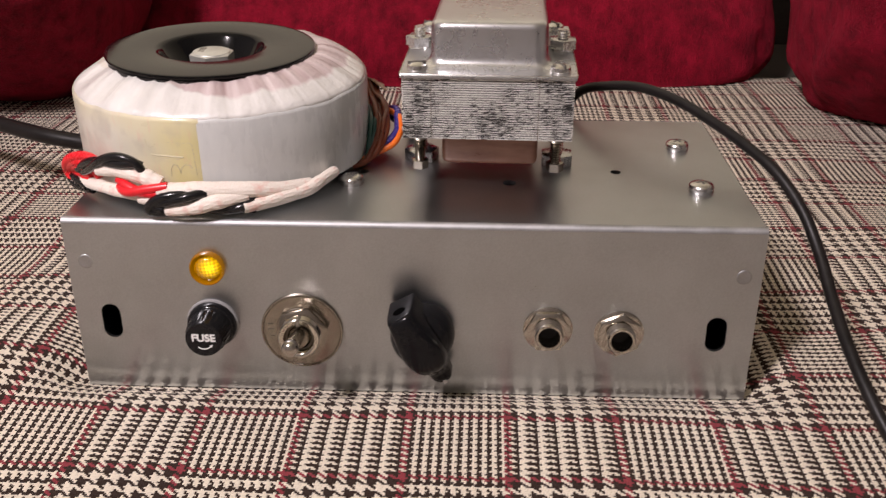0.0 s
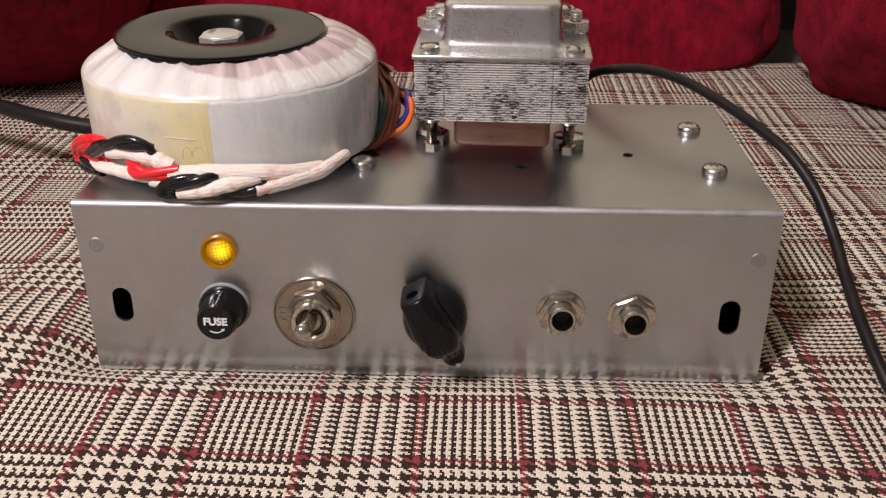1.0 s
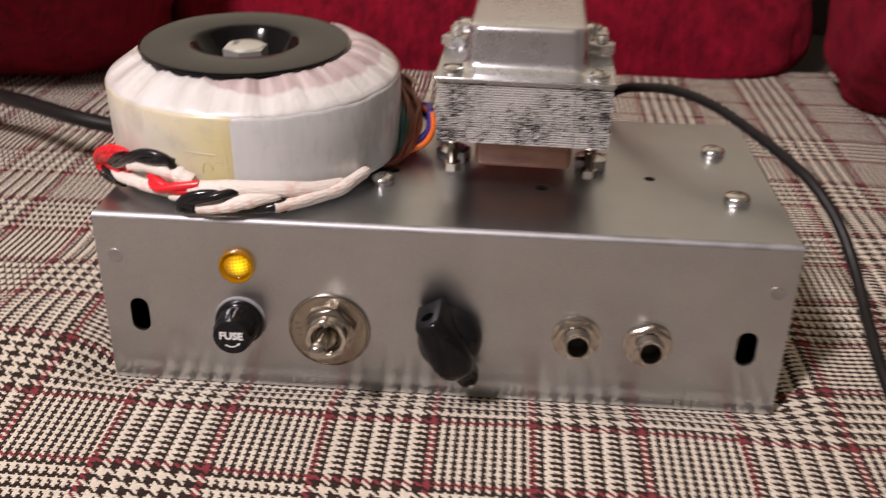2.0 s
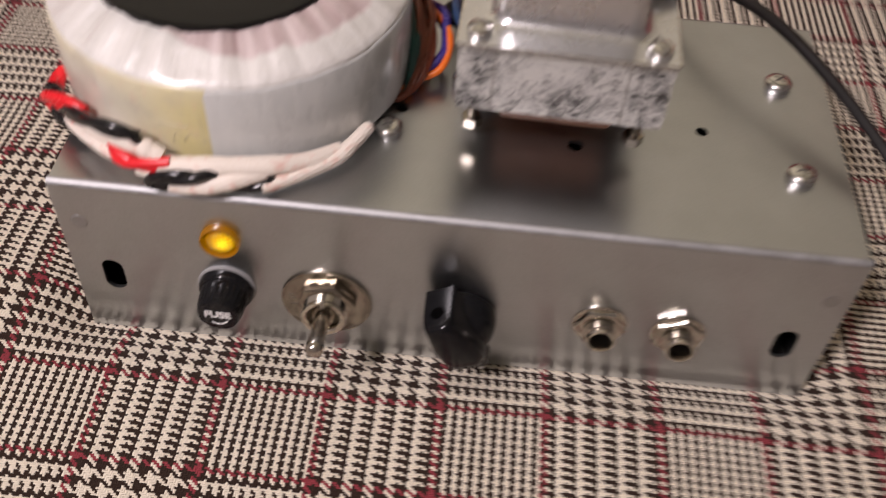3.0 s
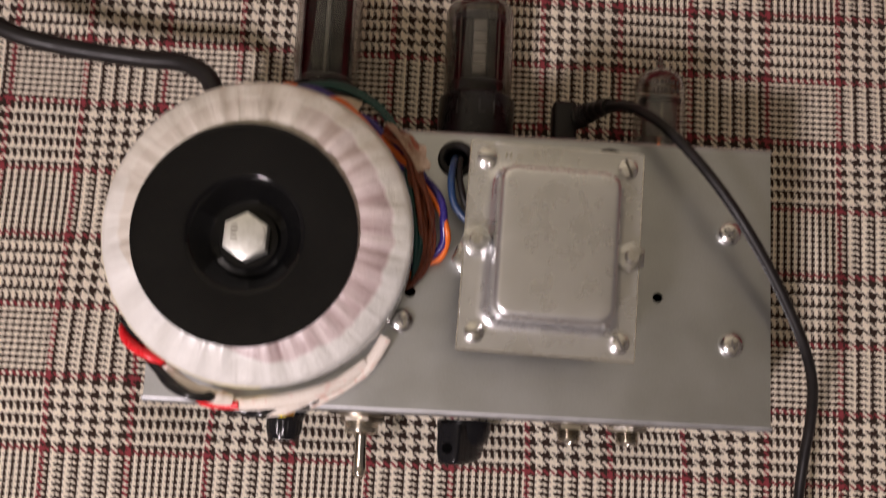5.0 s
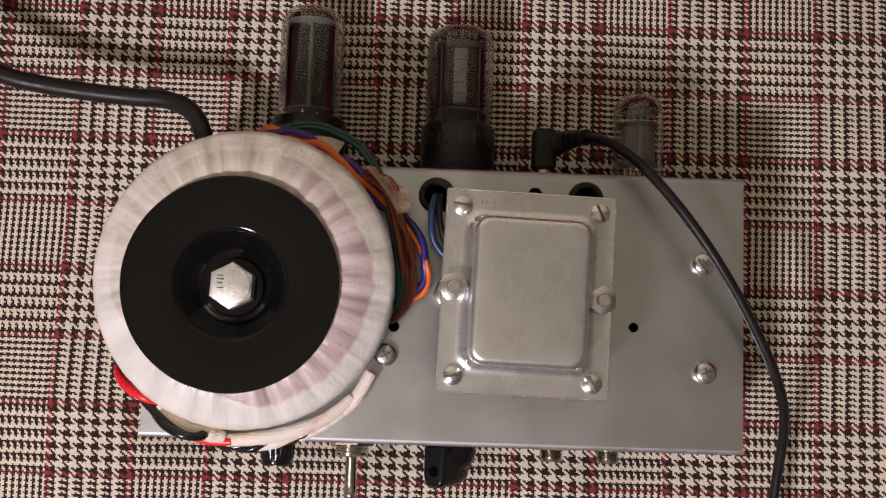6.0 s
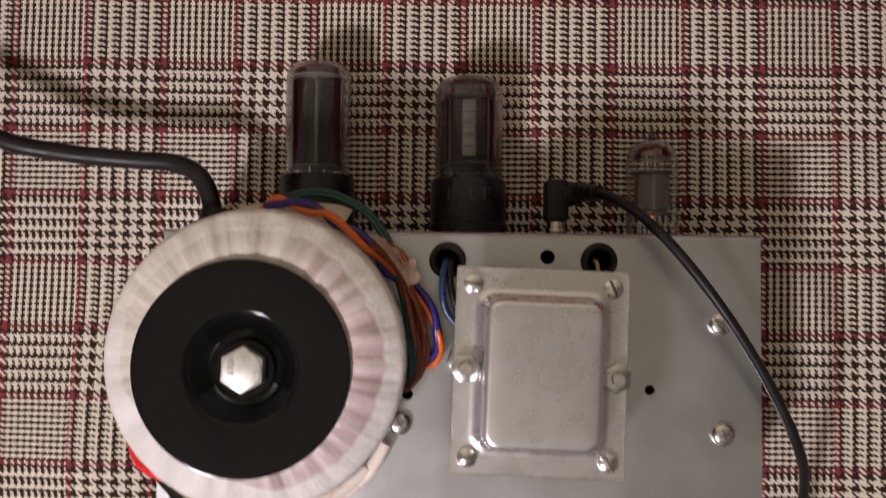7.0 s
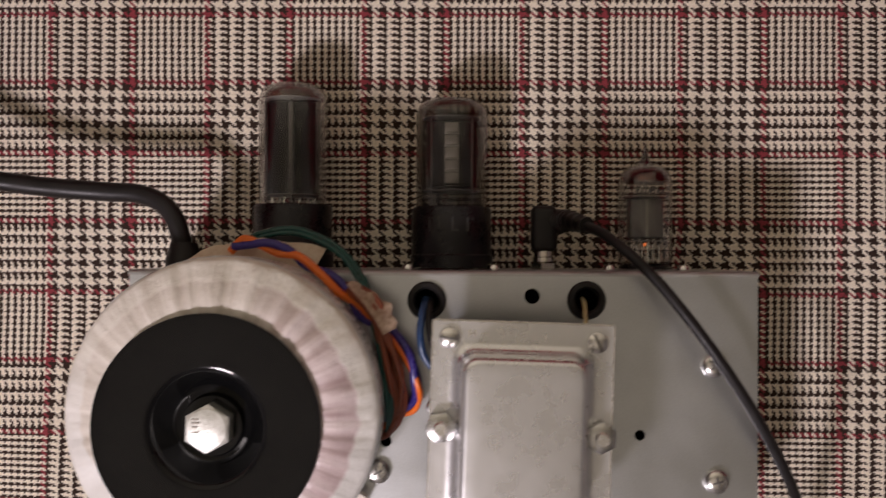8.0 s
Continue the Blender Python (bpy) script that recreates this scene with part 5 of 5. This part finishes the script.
# ---- sleeved secondary leads, twisted round the foot of the toroid ----
def secondary_leads():
    t = thing("secondary_leads", tuple(about(-90, 0.0610, H)), "red and black leads in cream woven sleeving, twisted together", "wire")
    base = about(-90, 0.0610, H)

    def way(stations):
        return smooth_line([about(g, r + 0.0012 - 0.0022 * ease((-112 - g) / 20), z + 0.0003) - base for g, r, z in stations], 8)

    def sleeve(stations, r=0.0028, flat=0.82):
        part("sleeve", sweep(way(stations), lambda u: r * (0.80 + 0.28 * math.sin(math.pi * u) ** 0.6 + 0.03 * math.sin(u * 23) + 0.06 * (abs(u - 0.5) > 0.47)), 26, flat, 0.035), "sleeve", t, "cream woven insulating sleeve")

    def pair(stations, material, gap=0.0011, twist=0.10, strands=(-1, 1)):
        if material == "wire_black":
            twist = 0.19
        for s in strands:
            line = [p + Vector((0, 0, s * gap * math.cos(k * twist))) + 0.8 * s * gap * math.sin(k * twist) * Vector((p.x, p.y, 0)).normalized() for k, p in enumerate(way(stations))]
            part(material + "_lead" if material != "wire_black" else "black_lead", sweep(line, 0.0018 if material == "red" else 0.0017, 10), material, t, {"red": "red insulated wire", "wire_black": "black insulated wire"}[material])

    sleeve([(-35, 0.0584, 0.0772), (-42.5, 0.0600, 0.0766), (-49.7, 0.0614, 0.0754), (-59.5, 0.0618, 0.0748), (-66, 0.0626, 0.0742), (-71.8, 0.0636, 0.0738)])
    sleeve([(-47, 0.0602, 0.0765), (-57.7, 0.0606, 0.0776), (-68, 0.0606, 0.0792), (-80, 0.0606, 0.0804), (-87.3, 0.0610, 0.0808), (-94.0, 0.0618, 0.0808), (-98.5, 0.0624, 0.0806)])
    sleeve([(-70, 0.0612, 0.0778), (-77.4, 0.0626, 0.0772), (-82.2, 0.0634, 0.0766), (-87.8, 0.0636, 0.0752), (-96, 0.0632, 0.0738)])
    pair([(-68.0, 0.0630, 0.0740), (-73.1, 0.0634, 0.0741), (-77.9, 0.0622, 0.0742), (-83.3, 0.0616, 0.0739), (-89, 0.0616, 0.0736)], "wire_black")
    pair([(-83, 0.0622, 0.0786), (-88.5, 0.0642, 0.0796), (-95.0, 0.0646, 0.0783), (-99.5, 0.0644, 0.0762), (-101.0, 0.0640, 0.0742), (-96.1, 0.0636, 0.0736)], "wire_black")
    sleeve([(-105.2, 0.0628, 0.0770), (-99.3, 0.0626, 0.0771), (-95.0, 0.0620, 0.0776)], 0.0021)
    pair([(-95.0, 0.0622, 0.0808), (-100.5, 0.0632, 0.0803), (-105.5, 0.0640, 0.0800), (-109.5, 0.0634, 0.0804), (-113, 0.0616, 0.0812)], "red", 0.0013)
    sleeve([(-97.6, 0.0608, 0.0826), (-100.7, 0.0609, 0.0838), (-104.4, 0.0610, 0.0852), (-113.2, 0.0616, 0.0864), (-122.6, 0.0626, 0.0842)])
    sleeve([(-105.5, 0.0612, 0.0772), (-113.2, 0.0614, 0.0776), (-121.7, 0.0618, 0.0774), (-133.7, 0.0624, 0.0756), (-143.0, 0.0640, 0.0744)], 0.0021)
    pair([(-104.0, 0.0606, 0.0872), (-106.0, 0.0622, 0.0898), (-111.1, 0.0632, 0.0906), (-117.9, 0.0634, 0.0888), (-126.7, 0.0634, 0.0850), (-136, 0.0632, 0.0800)], "wire_black", 0.0013)
    pair([(-126, 0.0606, 0.0826), (-130, 0.0620, 0.0844), (-135.5, 0.0640, 0.0838), (-141.0, 0.0648, 0.0812), (-145.0, 0.0642, 0.0772), (-141, 0.0628, 0.0752), (-132.0, 0.0616, 0.0768)], "red", 0.0026, 0.06, (-1, 0, 1))
    pair([(-136.0, 0.0612, 0.0810), (-143, 0.0620, 0.0812), (-147.5, 0.0632, 0.0790), (-148.0, 0.0638, 0.0758), (-142, 0.0642, 0.0740), (-132.0, 0.0626, 0.0738)], "wire_black", 0.0013)
    pair([(-146.0, 0.0618, 0.0765), (-151.0, 0.0618, 0.0762), (-156, 0.0608, 0.0758), (-160, 0.0596, 0.0756)], "red", 0.0013)


secondary_leads()
